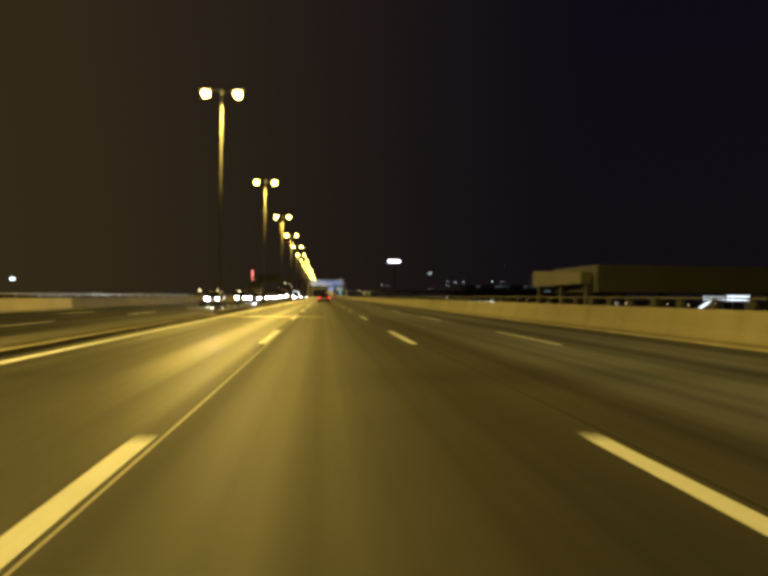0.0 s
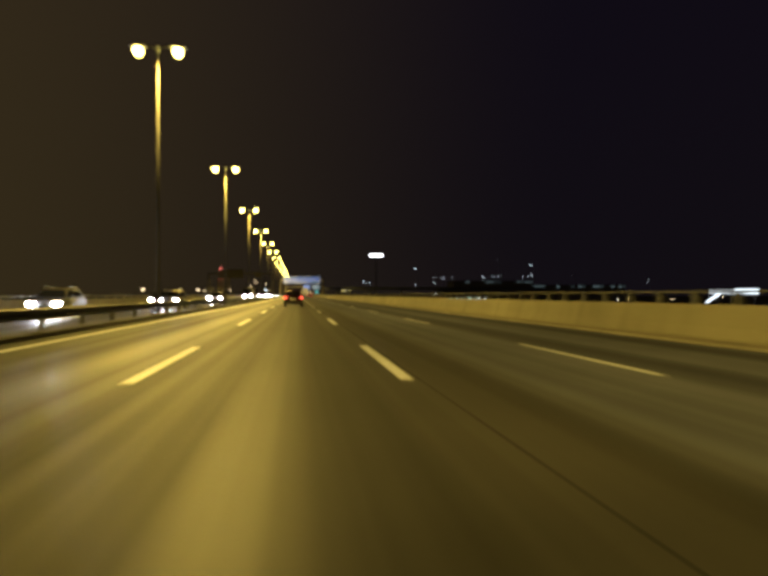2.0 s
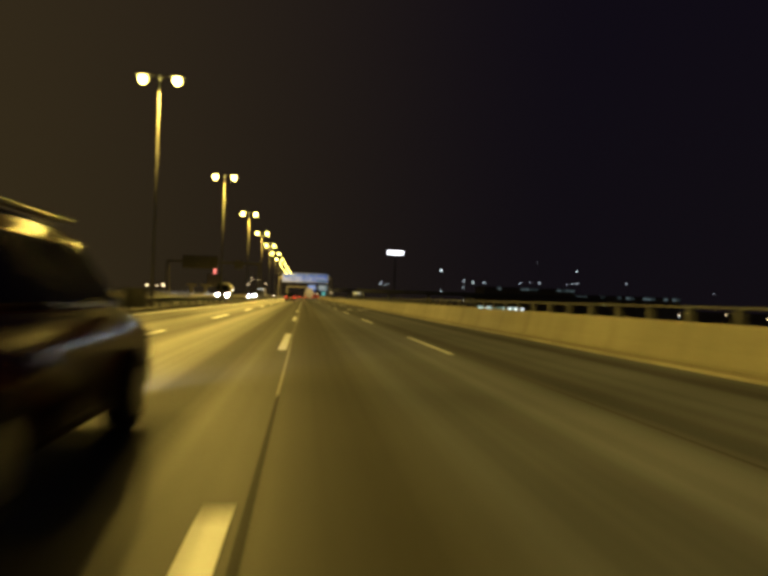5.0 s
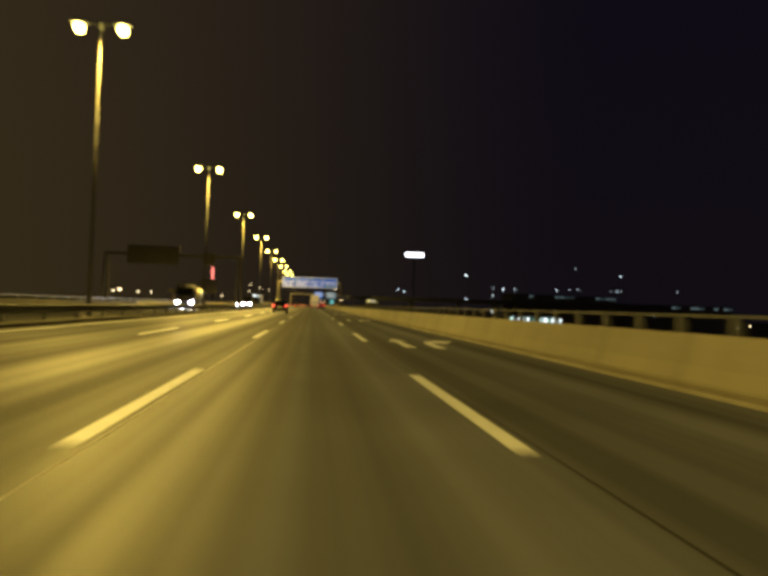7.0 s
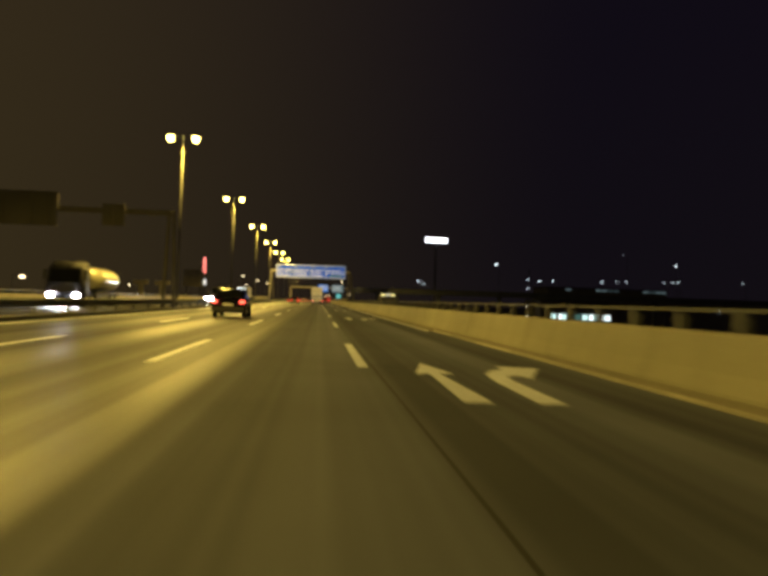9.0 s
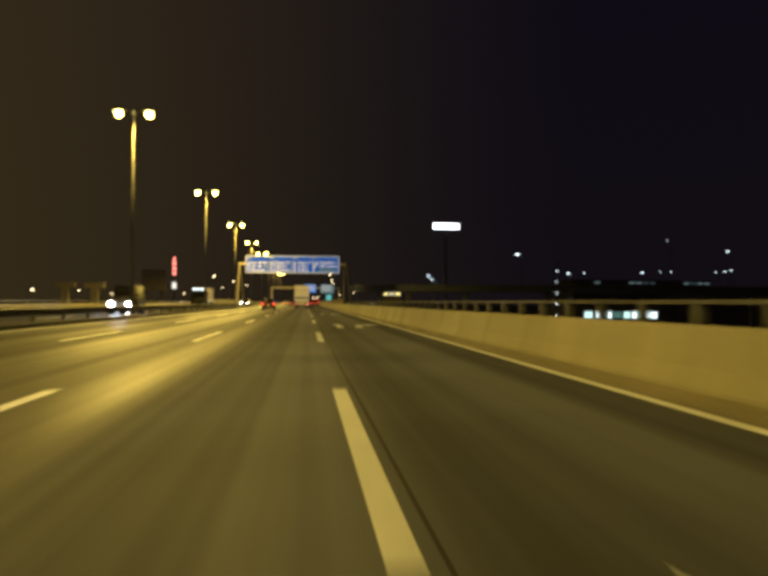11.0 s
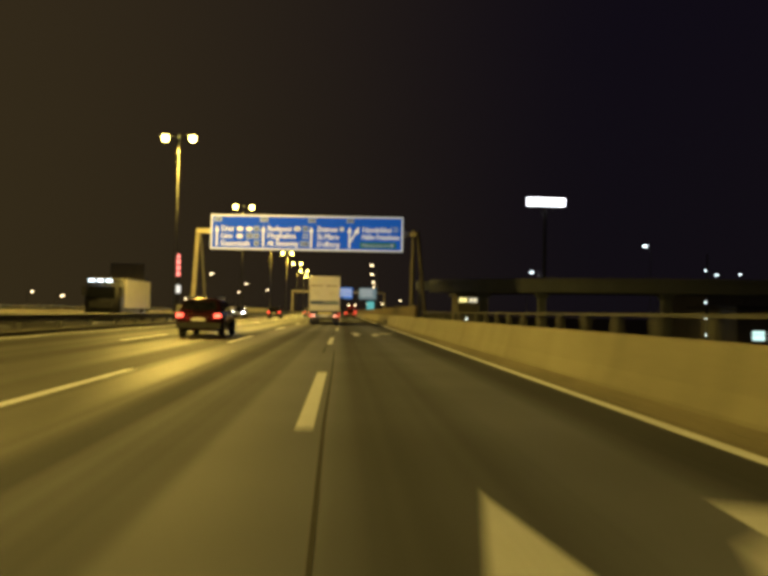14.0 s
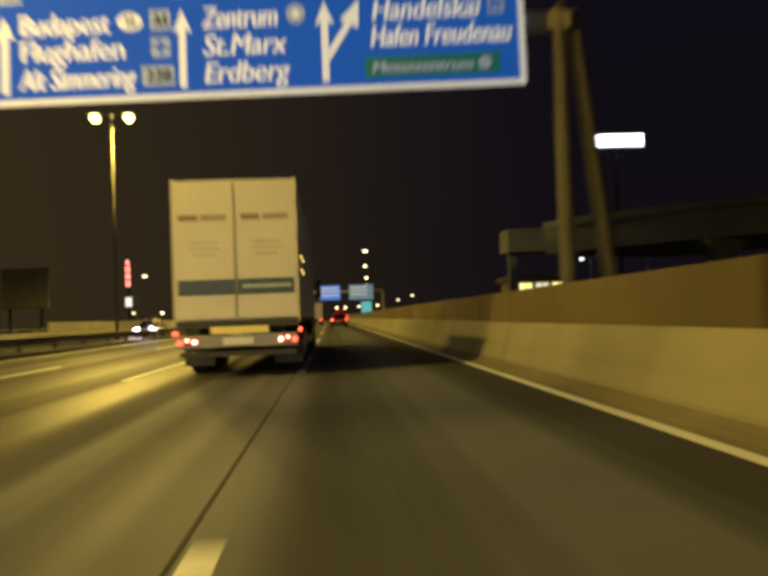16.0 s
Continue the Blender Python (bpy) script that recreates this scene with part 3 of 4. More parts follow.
# small route plates with dark numbers; the last carries a mark as two bars
for words, x, z, w in (("A2", 3.62, 7.63, 0.46), ("A21", 2.98, 7.02, 0.56), ("A1", 3.62, 7.02, 0.46), ("A3", 3.62, 6.41, 0.46), ("A4", 7.70, 7.69, 0.46), ("228", 7.50, 6.43, 0.72), ("", 15.28, 7.74, 0.36)):
    tile = part("symbol_plate", soften(box(B(), SX0 + x, SX0 + x + w, F - 0.012, F, z, z + 0.44), 0.02), M_SIGNPALE, board)
    if words:
        text_part(words, SX0 + x + 0.07, F - 0.018, z + 0.08, 0.40, M_INK, tile, 0, w - 0.16)
    else:
        for c in (0.10, 0.24):
            part("dark_bar", box(B(), SX0 + x + c - 0.04, SX0 + x + c + 0.04, F - 0.018, F - 0.0125, z + 0.09, z + 0.34), M_BLUE, tile)
# airport plate with a cross-shaped aeroplane mark
tile = part("symbol_plate", soften(box(B(), SX0 + 7.72, SX0 + 8.14, F - 0.012, F, 7.08, 7.50), 0.02), M_SIGNPALE, board)
bm = B()
upright(bm, [(SX0 + 7.90, 7.14), (SX0 + 7.96, 7.14), (SX0 + 7.97, 7.26), (SX0 + 8.10, 7.26), (SX0 + 8.10, 7.32), (SX0 + 7.97, 7.34), (SX0 + 7.96, 7.44), (SX0 + 7.90, 7.44), (SX0 + 7.89, 7.34), (SX0 + 7.76, 7.32), (SX0 + 7.76, 7.26), (SX0 + 7.89, 7.26)], F - 0.018, F - 0.0125)
part("aeroplane_mark", bm, M_BLUE, tile)
# town-centre mark: a disc with a dark middle
ob = part("town_mark", disc(B(), (SX0 + 10.98, F - 0.006, 7.92), 0.22, 0.012, "Y", 20), M_SIGNPALE, board)
part("mark_centre", disc(B(), (SX0 + 10.98, F - 0.015, 7.92), 0.09, 0.006, "Y", 16), M_SIGNWHITE, ob)
part("cross_beam", soften(box(B(), -8.45, 10.05, SY + 0.30, SY + 0.68, 7.45, 7.85), 0.03), M_GANTRY, gantry)
for x in (-5.5, -1.5, 2.5, 6.5):
    part("hanger", box(B(), x - 0.06, x + 0.06, SY + 0.10, SY + 0.30, 6.4, 8.7), M_GANTRY, gantry)
part("column", tube(B(), (-8.70, SY + 0.45, 0.1), (-8.34, SY + 0.48, 7.82), 0.20, 0.18, 14), M_GANTRY, gantry)
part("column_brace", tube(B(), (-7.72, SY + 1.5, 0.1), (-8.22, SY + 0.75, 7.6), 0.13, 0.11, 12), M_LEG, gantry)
part("column_base", soften(box(B(), -9.05, -7.5, SY + 0.1, SY + 1.8, 0.0, 0.42), 0.04), M_CONCRETE, gantry)
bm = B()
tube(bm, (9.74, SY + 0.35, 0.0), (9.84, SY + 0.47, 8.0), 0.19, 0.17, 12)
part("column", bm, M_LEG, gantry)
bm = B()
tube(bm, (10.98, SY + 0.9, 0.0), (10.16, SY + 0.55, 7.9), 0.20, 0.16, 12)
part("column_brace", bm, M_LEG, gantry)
part("column_base", soften(box(B(), 9.62, 11.5, SY - 0.1, SY + 1.4, -6.0, 0.5), 0.05), M_CONCRETE, gantry)

# the gantry stands a little askew to the road
gantry.matrix_basis = Matrix.Translation((0.9, SY, 0)) @ pose(0, 0, 0, 0, 0, -5.2) @ Matrix.Translation((-0.9, -SY, 0))

# gantry over the opposite carriageway, seen from behind
M_BACK = material("sign_back_sheet", (0.09, 0.085, 0.07), 0.8, 0, 0.2, 0.6, 0.05, 15)
back = thing("sign_gantry", "steel gantry seen from behind with an unlit sign back", "sign gantry")
part("sign_back", soften(box(B(), -23.0, -16.2, 259.0, 259.12, 5.8, 8.3), 0.02), M_BACK, back, "dull grey back of a sign")
part("sign_back", soften(box(B(), -13.0, -11.4, 259.0, 259.12, 6.0, 7.6), 0.02), M_BACK, back)
for x in (-22, -20, -18, -16.8, -12.2):
    part("stiffener", box(B(), x - 0.05, x + 0.05, 258.9, 258.995, 5.9, 8.2 if x < -14 else 7.5), M_LEG, back)
part("cross_beam", soften(box(B(), -25.8, -8.1, 259.2, 259.55, 6.9, 7.3), 0.03), M_LEG, back)
for x, foot, z in ((-25.8, 0.75, -6.0), (-8.1, 0.40, 0.16)):
    for s in (-1, 1):
        part("column", tube(B(), (x + s * foot, 259.38, z), (x + s * 0.16, 259.38, 7.3), 0.15, 0.12, 10), M_LEG, back)


# ---- vehicles ----
def wheel(parent, x, y, r, w):
    t = part("wheel", soften(disc(B(), (0, 0, 0), r, w, "X", 20), 0.03), M_RUBBER, parent, "black tyre")
    t.location = (x, y, r)
    part("rim", soften(disc(B(), (math.copysign(w * 0.5 - 0.015, x), 0, 0), r * 0.62, 0.04, "X", 14), 0.01), M_RIM, t, "alloy rim")


def car(label, paint, at, heading=0, length=4.4, height=1.5, lit="tail"):
    """A car whose nose points along +y; lit: which lamps face the viewer."""
    t = thing("car", label, "car", "cars on the motorway", at=at)
    t.rotation_euler = (0, 0, radians(heading))
    h, f = height, length / 4.4
    body = [(-2.18, 0.34, 0.80), (-2.22, 0.60, 0.86), (-2.16, 0.92, 0.86), (-1.90, 0.97, 0.88), (0.95, 0.97, 0.88), (1.90, 0.80, 0.84), (2.18, 0.62, 0.78), (2.20, 0.32, 0.74), (1.80, 0.24, 0.84), (-1.85, 0.24, 0.84)]
    part("body", soften(prism(B(), [(y * f, z, w) for y, z, w in body]), 0.05), paint, t, smooth=True)
    top = [(-2.08, 0.95, 0.80), (-1.72, h - 0.08, 0.64), (-1.1, h, 0.62), (-0.1, h, 0.62), (0.42, h - 0.07, 0.63), (1.18, 0.95, 0.78)]
    cabin = part("cabin", soften(prism(B(), [(y * f, z, w) for y, z, w in top]), 0.03), paint, t, smooth=True)
    for name, p in (("rear_window", [(-0.68, -2.075 * f, 1.02), (0.68, -2.075 * f, 1.02), (0.55, -1.765 * f, h - 0.12), (-0.55, -1.765 * f, h - 0.12)]),
                    ("windscreen", [(-0.68, 1.10 * f, 1.02), (0.68, 1.10 * f, 1.02), (0.56, 0.50 * f, h - 0.11), (-0.56, 0.50 * f, h - 0.11)])):
        bm = B()
        bm.faces.new([bm.verts.new((x, y + math.copysign(0.012, y), z + 0.006)) for x, y, z in p])
        bmesh.ops.solidify(bm, geom=bm.faces[:], thickness=0.01)
        part(name, bm, M_GLASS, cabin, "dark window glass")
    for s in (-1, 1):
        bm = B()
        vs = [bm.verts.new((s * x, y * f, z)) for x, y, z in ((0.80, -1.75, 1.02), (0.79, 0.92, 1.02), (0.655, 0.40, h - 0.12), (0.655, -1.55, h - 0.12))]
        bm.faces.new(vs)
        bmesh.ops.solidify(bm, geom=bm.faces[:], thickness=0.012)
        part("side_window", bm, M_GLASS, cabin)
        part("mirror", soften(box(B(), s * 0.95 - 0.09, s * 0.95 + 0.09, 0.72 * f, 0.84 * f, 0.98, 1.12), 0.03), M_TRIM, t)
        part("tail_lamp", soften(box(B(), s * 0.72 - 0.12, s * 0.72 + 0.12, -2.245 * f, -2.14 * f, 0.76, 0.90), 0.02), M_BRAKE if lit == "tail" else M_TRIM, t, "lit red tail lamp" if lit == "tail" else "")
        z = 0.58 if lit == "head" else 0.50
        part("headlamp", soften(box(B(), s * 0.62 - 0.16, s * 0.62 + 0.16, 2.05 * f, 2.215 * f, z, z + 0.17), 0.03), M_HEAD if lit == "head" else M_RIM, t, "bright lit headlamp" if lit == "head" else "")
        for y in (-1.35, 1.35):
            wheel(t, s * 0.76, y * f, 0.32, 0.22)
        part("roof_rail", tube(B(), (s * 0.60, -1.4 * f, h + 0.03), (s * 0.60, 0.2 * f, h + 0.03), 0.02, 0.02, 6), M_STEEL, t)
    headlight(t, 2.32 * f, 0.66)
    part("rear_bumper", soften(box(B(), -0.84, 0.84, -2.27 * f, -2.16 * f, 0.34, 0.56), 0.03), M_TRIM, t)
    part("front_bumper", soften(box(B(), -0.78, 0.78, 2.16 * f, 2.25 * f, 0.28, 0.48), 0.03), M_TRIM, t)
    part("number_plate", box(B(), -0.26, 0.26, -2.262 * f, -2.235 * f, 0.62, 0.73), M_PLATE, t, "plain pale plate")
    return t


beam = bpy.data.lights.new("headlamp_beam", "SPOT")
beam.energy, beam.color, beam.spot_size, beam.spot_blend, beam.shadow_soft_size = 1500, (0.92, 0.95, 1.0), radians(62), 0.8, 0.12


def headlight(t, y, z):
    """The beam of a vehicle's lit headlamps, dipped, along its +y."""
    li = new("headlamp_beam", beam)
    li.parent, li.matrix_local = t, look((0, y, z), (0, y + 12, z - 0.75))


def paint(name, color, metal=0.3):
    return material(name, color, 0.25, metal, 0.06, 1.5, 0)


P_MATT = material("dusty_dark_paint", (0.020, 0.020, 0.022), 0.6, 0, 0.2, 1.5, 0)


def cab(t, col, y, lit):
    """A lorry's cab, its back at y, nose along +y."""
    part("cab", soften(prism(B(), [(y, 0.75, 1.22), (y, 3.1, 1.18), (y + 0.8, 3.25, 1.1), (y + 1.75, 2.75, 1.16), (y + 2.0, 1.7, 1.22), (y + 2.05, 0.45, 1.2), (y + 1.2, 0.42, 1.2)]), 0.06), col, t, smooth=True)
    bm = B()
    vs = [bm.verts.new(p) for p in ((-1.05, y + 2.02, 1.72), (1.05, y + 2.02, 1.72), (1.0, y + 1.80, 2.62), (-1.0, y + 1.80, 2.62))]
    bm.faces.new(vs)
    bmesh.ops.solidify(bm, geom=bm.faces[:], thickness=0.02)
    part("windscreen", bm, M_GLASS, t)
    for s in (-1, 1):
        part("headlamp", soften(box(B(), s * 0.88 - 0.18, s * 0.88 + 0.18, y + 1.98, y + 2.09, 0.68, 0.92), 0.03), M_HEAD if lit == "head" else M_GLASS, t, "bright lit headlamp" if lit == "head" else "")
        part("mirror", soften(box(B(), s * 1.38 - 0.10, s * 1.38 + 0.10, y + 1.7, y + 1.82, 1.9, 2.6), 0.03), M_TRIM, t)
        wheel(t, s * 1.05, y + 1.2, 0.5, 0.3)
    if lit == "head":
        headlight(t, y + 2.2, 0.8)
    part("grille", soften(box(B(), -0.85, 0.85, y + 2.03, y + 2.10, 1.0, 1.5), 0.02), M_TRIM, t)


def articulated_lorry(at):
    t = thing("articulated_lorry", "white box lorry with a teal band and lit rear lamps", "lorry", at=at)
    white = material("trailer_white", (0.66, 0.64, 0.58), 0.5, 0, 0.10, 1.2, 0.03, 20)
    door_white = material("door_white", (0.68, 0.66, 0.60), 0.45, 0, 0.12, 0.9, 0.03, 20)
    faint = material("faint_print", (0.56, 0.53, 0.46), 0.6, 0, 0.15, 5, 0)
    grey = material("faded_print", (0.38, 0.33, 0.27), 0.6, 0, 0.15, 4, 0)
    dark_print = material("brown_print", (0.26, 0.19, 0.14), 0.6, 0, 0.2, 4, 0)
    teal = material("teal_band", (0.055, 0.085, 0.17), 0.5, 0, 0.1, 2, 0)
    pale = material("pale_print", (0.42, 0.52, 0.50), 0.5, 0, 0.1, 2, 0)
    yellow = material("reflective_yellow", (0.92, 0.80, 0.24), 0.4, 0, 0.08, 4, 0)
    lens = glow("dim_red_lens", (1.0, 0.05, 0.03), 0.45)
    bar_grey = material("lamp_bar_grey", (0.30, 0.29, 0.27), 0.5, 0.3, 0.25, 3, 0.05, 20)

    part("trailer_body", soften(box(B(), -1.19, 1.19, 0.06, 13.2, 1.12, 3.87), 0.03), white, t)
    for s in (-1, 1):
        door = part("rear_door", soften(box(B(), min(s * 0.03, s * 1.15), max(s * 0.03, s * 1.15), 0.0, 0.055, 1.16, 3.82), 0.015), door_white, t)
        part("print_bar", box(B(), s * 0.60 - 0.48, s * 0.60 - 0.12, -0.006, -0.001, 3.08, 3.19), dark_print, door, "brown line of lettering as a bar")
        part("print_bar", box(B(), s * 0.60 - 0.06, s * 0.60 + 0.44, -0.006, -0.001, 3.08, 3.19), grey, door, "faded line of lettering as a bar")
        for z, w in ((2.62, 0.26), (2.50, 0.30), (2.38, 0.22)):
            part("print_bar", box(B(), s * 0.60 - w, s * 0.60 + w, -0.006, -0.001, z, z + 0.05), faint, door)
        part("teal_band", box(B(), min(s * 0.02, s * 1.12), max(s * 0.02, s * 1.12), -0.008, -0.001, 1.62, 1.92), teal, door, "teal painted band")
        if s > 0:
            part("print_bar", box(B(), 0.12, 1.06, -0.012, -0.009, 1.74, 1.81), pale, door)
        for z in (1.4, 2.0, 2.7, 3.4):
            part("hinge", soften(box(B(), s * 1.15 - 0.03, s * 1.15 + 0.03, -0.02, 0.03, z, z + 0.08), 0.008), white, door)
        part("corner_post", soften(box(B(), s * 1.18 - 0.03, s * 1.18 + 0.03, 0.0, 0.12, 1.05, 3.88), 0.01), white, t)
        part("tail_lamp", soften(box(B(), s * 0.96 - 0.20, s * 0.96 + 0.20, -0.03, 0.06, 0.66, 0.80), 0.02), lens, t, "red tail lamp cluster")
        part("brake_lamp", soften(disc(B(), (s * 0.83, -0.045, 0.72), 0.050, 0.04, "Y", 14), 0.01), M_HOT, t, "bright inner lamp")
        part("brake_lamp", soften(disc(B(), (s * 0.97, -0.045, 0.755), 0.036, 0.04, "Y", 14), 0.01), M_HOT, t, "bright middle lamp")
        part("brake_lamp", soften(disc(B(), (s * 1.10, -0.045, 0.71), 0.050, 0.04, "Y", 14), 0.01), M_BRAKE, t, "red outer lamp")
        part("marker_lamp", soften(box(B(), s * 1.21 - 0.03, s * 1.21 + 0.03, 0.02, 0.10, 0.86, 0.93), 0.01), M_TAIL, t)
        for z in (2.45, 2.15):
            for y in (2.0, 3.2):
                part("side_marker", box(B(), s * 1.202 - 0.012, s * 1.202 + 0.012, y, y + 0.12, z, z + 0.05), M_AMBER, t, "amber side marker")
        part("mud_flap", box(B(), s * 0.92 - 0.30, s * 0.92 + 0.30, 1.05, 1.08, 0.20, 0.78), M_TRIM, t)
        part("side_rail", box(B(), s * 1.2 - 0.02, s * 1.2 + 0.02, 5.5, 9.5, 0.45, 0.62), M_STEEL, t)
        part("chassis_rail", box(B(), s * 0.45 - 0.06, s * 0.45 + 0.06, 0.2, 12.8, 0.85, 1.11), M_DARK, t)
        for y in (1.9, 3.2, 4.5, 11.2):
            wheel(t, s * 1.0, y, 0.5, 0.36)
    part("rear_sill", soften(box(B(), -1.18, 1.18, -0.01, 0.10, 0.98, 1.115), 0.02), M_DARK, t)
    part("lamp_bar", soften(box(B(), -1.15, 1.15, 0.0, 0.12, 0.60, 0.84), 0.02), bar_grey, t, "grey rear lamp bar")
    part("underrun_bar", soften(box(B(), -1.12, 1.12, 0.02, 0.12, 0.42, 0.52), 0.02), M_DARK, t)
    part("reflective_board", soften(box(B(), -0.52, 0.60, -0.02, 0.0, 0.86, 1.0), 0.01), yellow, t, "yellow reflective rear board")
    part("number_plate", box(B(), -0.28, 0.30, -0.02, -0.002, 0.64, 0.78), M_PLATE, t, "plain pale plate")
    for y in (1.9, 3.2, 4.5, 11.2):
        part("axle", tube(B(), (-0.9, y, 0.5), (0.9, y, 0.5), 0.07, 0.07, 8), M_DARK, t)
    cab(t, paint("cab_white", (0.6, 0.6, 0.58)), 13.8, "")
    return t


def box_lorry(label, col, at, heading, lit, cab_col=None):
    t = thing("box_lorry", label, "lorry", "lorries on the motorway", at=at)
    t.rotation_euler = (0, 0, radians(heading))
    part("box_body", soften(box(B(), -1.22, 1.22, 0.0, 7.6, 1.0, 3.35), 0.04), col, t)
    part("roof_edge", soften(box(B(), -1.25, 1.25, -0.02, 7.62, 3.30, 3.38), 0.02), M_STEEL, t)
    part("chassis", box(B(), -0.6, 0.6, 0.1, 9.3, 0.7, 1.0), M_DARK, t)
    for s in (-1, 1):
        part("tail_lamp", soften(box(B(), s * 0.95 - 0.18, s * 0.95 + 0.18, -0.05, 0.05, 0.70, 0.86), 0.02), M_TAIL if lit == "tail" else M_TRIM, t)
        part("side_skirt", box(B(), s * 1.15 - 0.02, s * 1.15 + 0.02, 3.0, 7.0, 0.5, 0.98), M_DARK, t)
        wheel(t, s * 1.0, 1.7, 0.5, 0.4)
    part("rear_door_frame", soften(box(B(), -1.2, 1.2, -0.03, 0.0, 1.02, 3.28), 0.01), col, t)
    cab(t, cab_col or col, 7.8, lit)
    return t


def tanker(at, heading):
    t = thing("tanker_lorry", "tank lorry with a pale rounded tank and lit headlamps", "lorry", "lorries on the motorway", at=at)
    t.rotation_euler = (0, 0, radians(heading))
    pale = material("tank_paint", (0.62, 0.58, 0.40), 0.35, 0.2, 0.1, 1.0, 0.02)
    bm = tube(B(), (0, 0.5, 0), (0, 8.6, 0), 1.05, 1.05, 28)
    bmesh.ops.scale(bm, vec=(1.1, 1, 0.85), verts=bm.verts)
    ob = part("tank", soften(bm, 0.18, 3), pale, t, smooth=True)
    ob.location.z = 2.05
    for y in (1.8, 4.2, 6.6):
        part("manhole", soften(disc(B(), (0, y, 2.95), 0.28, 0.14, "Z"), 0.02), M_STEEL, t)
    part("walkway", box(B(), -0.35, 0.35, 0.8, 8.2, 2.93, 2.97), M_STEEL, t)
    part("chassis", box(B(), -0.6, 0.6, 0.2, 10.5, 0.75, 1.15), M_DARK, t)
    for s in (-1, 1):
        part("side_locker", soften(box(B(), s * 1.05 - 0.12, s * 1.05 + 0.12, 3.6, 7.0, 0.55, 1.15), 0.02), M_DARK, t)
        for y in (1.4, 2.7):
            wheel(t, s * 1.0, y, 0.5, 0.4)
    cab(t, P_MATT, 8.9, "head")
    return t


def van(label, col, at, heading, lit):
    t = thing("van", label, "van", "cars on the motorway", at=at)
    t.rotation_euler = (0, 0, radians(heading))
    part("body", soften(prism(B(), [(-2.6, 0.32, 0.95), (-2.65, 2.2, 0.86), (-2.4, 2.32, 0.82), (0.9, 2.32, 0.82), (1.75, 1.35, 0.9), (2.5, 1.1, 0.9), (2.6, 0.35, 0.9)]), 0.06), col, t, smooth=True)
    bm = B()
    vs = [bm.verts.new(p) for p in ((-0.80, 1.745, 1.42), (0.80, 1.745, 1.42), (0.72, 1.0, 2.27), (-0.72, 1.0, 2.27))]
    bm.faces.new(vs)
    bmesh.ops.solidify(bm, geom=bm.faces[:], thickness=-0.02)
    part("windscreen", bm, M_GLASS, t)
    for s in (-1, 1):
        part("headlamp", soften(box(B(), s * 0.68 - 0.15, s * 0.68 + 0.15, 2.45, 2.62, 0.70, 0.92), 0.03), M_HEAD if lit == "head" else M_GLASS, t, "bright lit headlamp" if lit == "head" else "")
        part("mirror", soften(box(B(), s * 1.05 - 0.09, s * 1.05 + 0.09, 1.2, 1.35, 1.35, 1.65), 0.03), M_TRIM, t)
        part("tail_lamp", box(B(), s * 0.82 - 0.06, s * 0.82 + 0.06, -2.67, -2.6, 0.8, 1.3), M_BRAKE if lit == "tail" else M_TRIM, t)
        for y in (-1.6, 1.6):
            wheel(t, s * 0.85, y, 0.34, 0.24)
    if lit == "head":
        headlight(t, 2.75, 0.8)
    part("bumper", soften(box(B(), -0.9, 0.9, 2.55, 2.68, 0.32, 0.62), 0.03), M_TRIM, t)
    return t


P_DARK = paint("car_dark_red", (0.045, 0.012, 0.012))
P_SILVER = paint("car_silver", (0.30, 0.30, 0.31), 0.6)
P_BLACK = paint("car_black", (0.012, 0.012, 0.014))
P_RED = paint("car_red", (0.22, 0.02, 0.015))
articulated_lorry((2.58, 376.6, 0))
car("dark red estate car with lit tail lamps beside the lane line", P_DARK, (-1.5, 347.5, 0), 0, 4.5, 1.52, "tail")
car("dark estate car with lit tail lamps in the middle lane", P_BLACK, (-1.7, 244.5, 0), 0, 4.5, 1.54, "tail")
car("dark car with lit tail lamps and roof rails", P_DARK, (-1.46, 114.5, 0), 0, 4.4, 1.50, "tail")
car("red car with lit tail lamps far ahead in the outer lane", P_RED, (5.3, 440, 0), 0, 4.2, 1.48, "tail")
car("black car with lit tail lamps far ahead near the median", P_BLACK, (-4.95, 418, 0), 0, 4.4, 1.46, "tail")
car("silver car with lit tail lamps far ahead", P_SILVER, (-1.6, 446, 0), 0, 4.4, 1.48, "tail")
box_lorry("yellow-lit box lorry far ahead with its tail lamps on", material("lorry_cream", (0.5, 0.42, 0.22), 0.5, 0, 0.1, 1), (2.1, 476, 0), 0, "tail")
red_van = van("red van with lit tail lamps and amber roof lamps far ahead", P_RED, (6.0, 470, 0), 0, "tail")
for x in (-0.72, 0.50):
    part("roof_lamp", soften(box(B(), x, x + 0.24, -2.62, -2.45, 2.30, 2.50), 0.03), M_WARM, red_van, "amber lit roof lamp")
tanker((-14.9, 268.0, 0), 180)
car("black oncoming car with bright headlamps ahead of others", P_MATT, (-13.6, 84.5, 0), 180, 4.4, 1.48, "head")
car("dark grey oncoming car with bright headlamps beside the median", P_MATT, (-10.7, 103, 0), 180, 4.4, 1.48, "head")
car("dark oncoming car with bright headlamps in the middle lane", P_BLACK, (-14.1, 118, 0), 180, 4.3, 1.46, "head")
car("dark oncoming car with bright headlamps behind two others", P_MATT, (-10.8, 136, 0), 180, 4.3, 1.46, "head")
van("dark oncoming van with bright headlamps near the median", P_MATT, (-11.2, 311.3, 0), 180, "head")
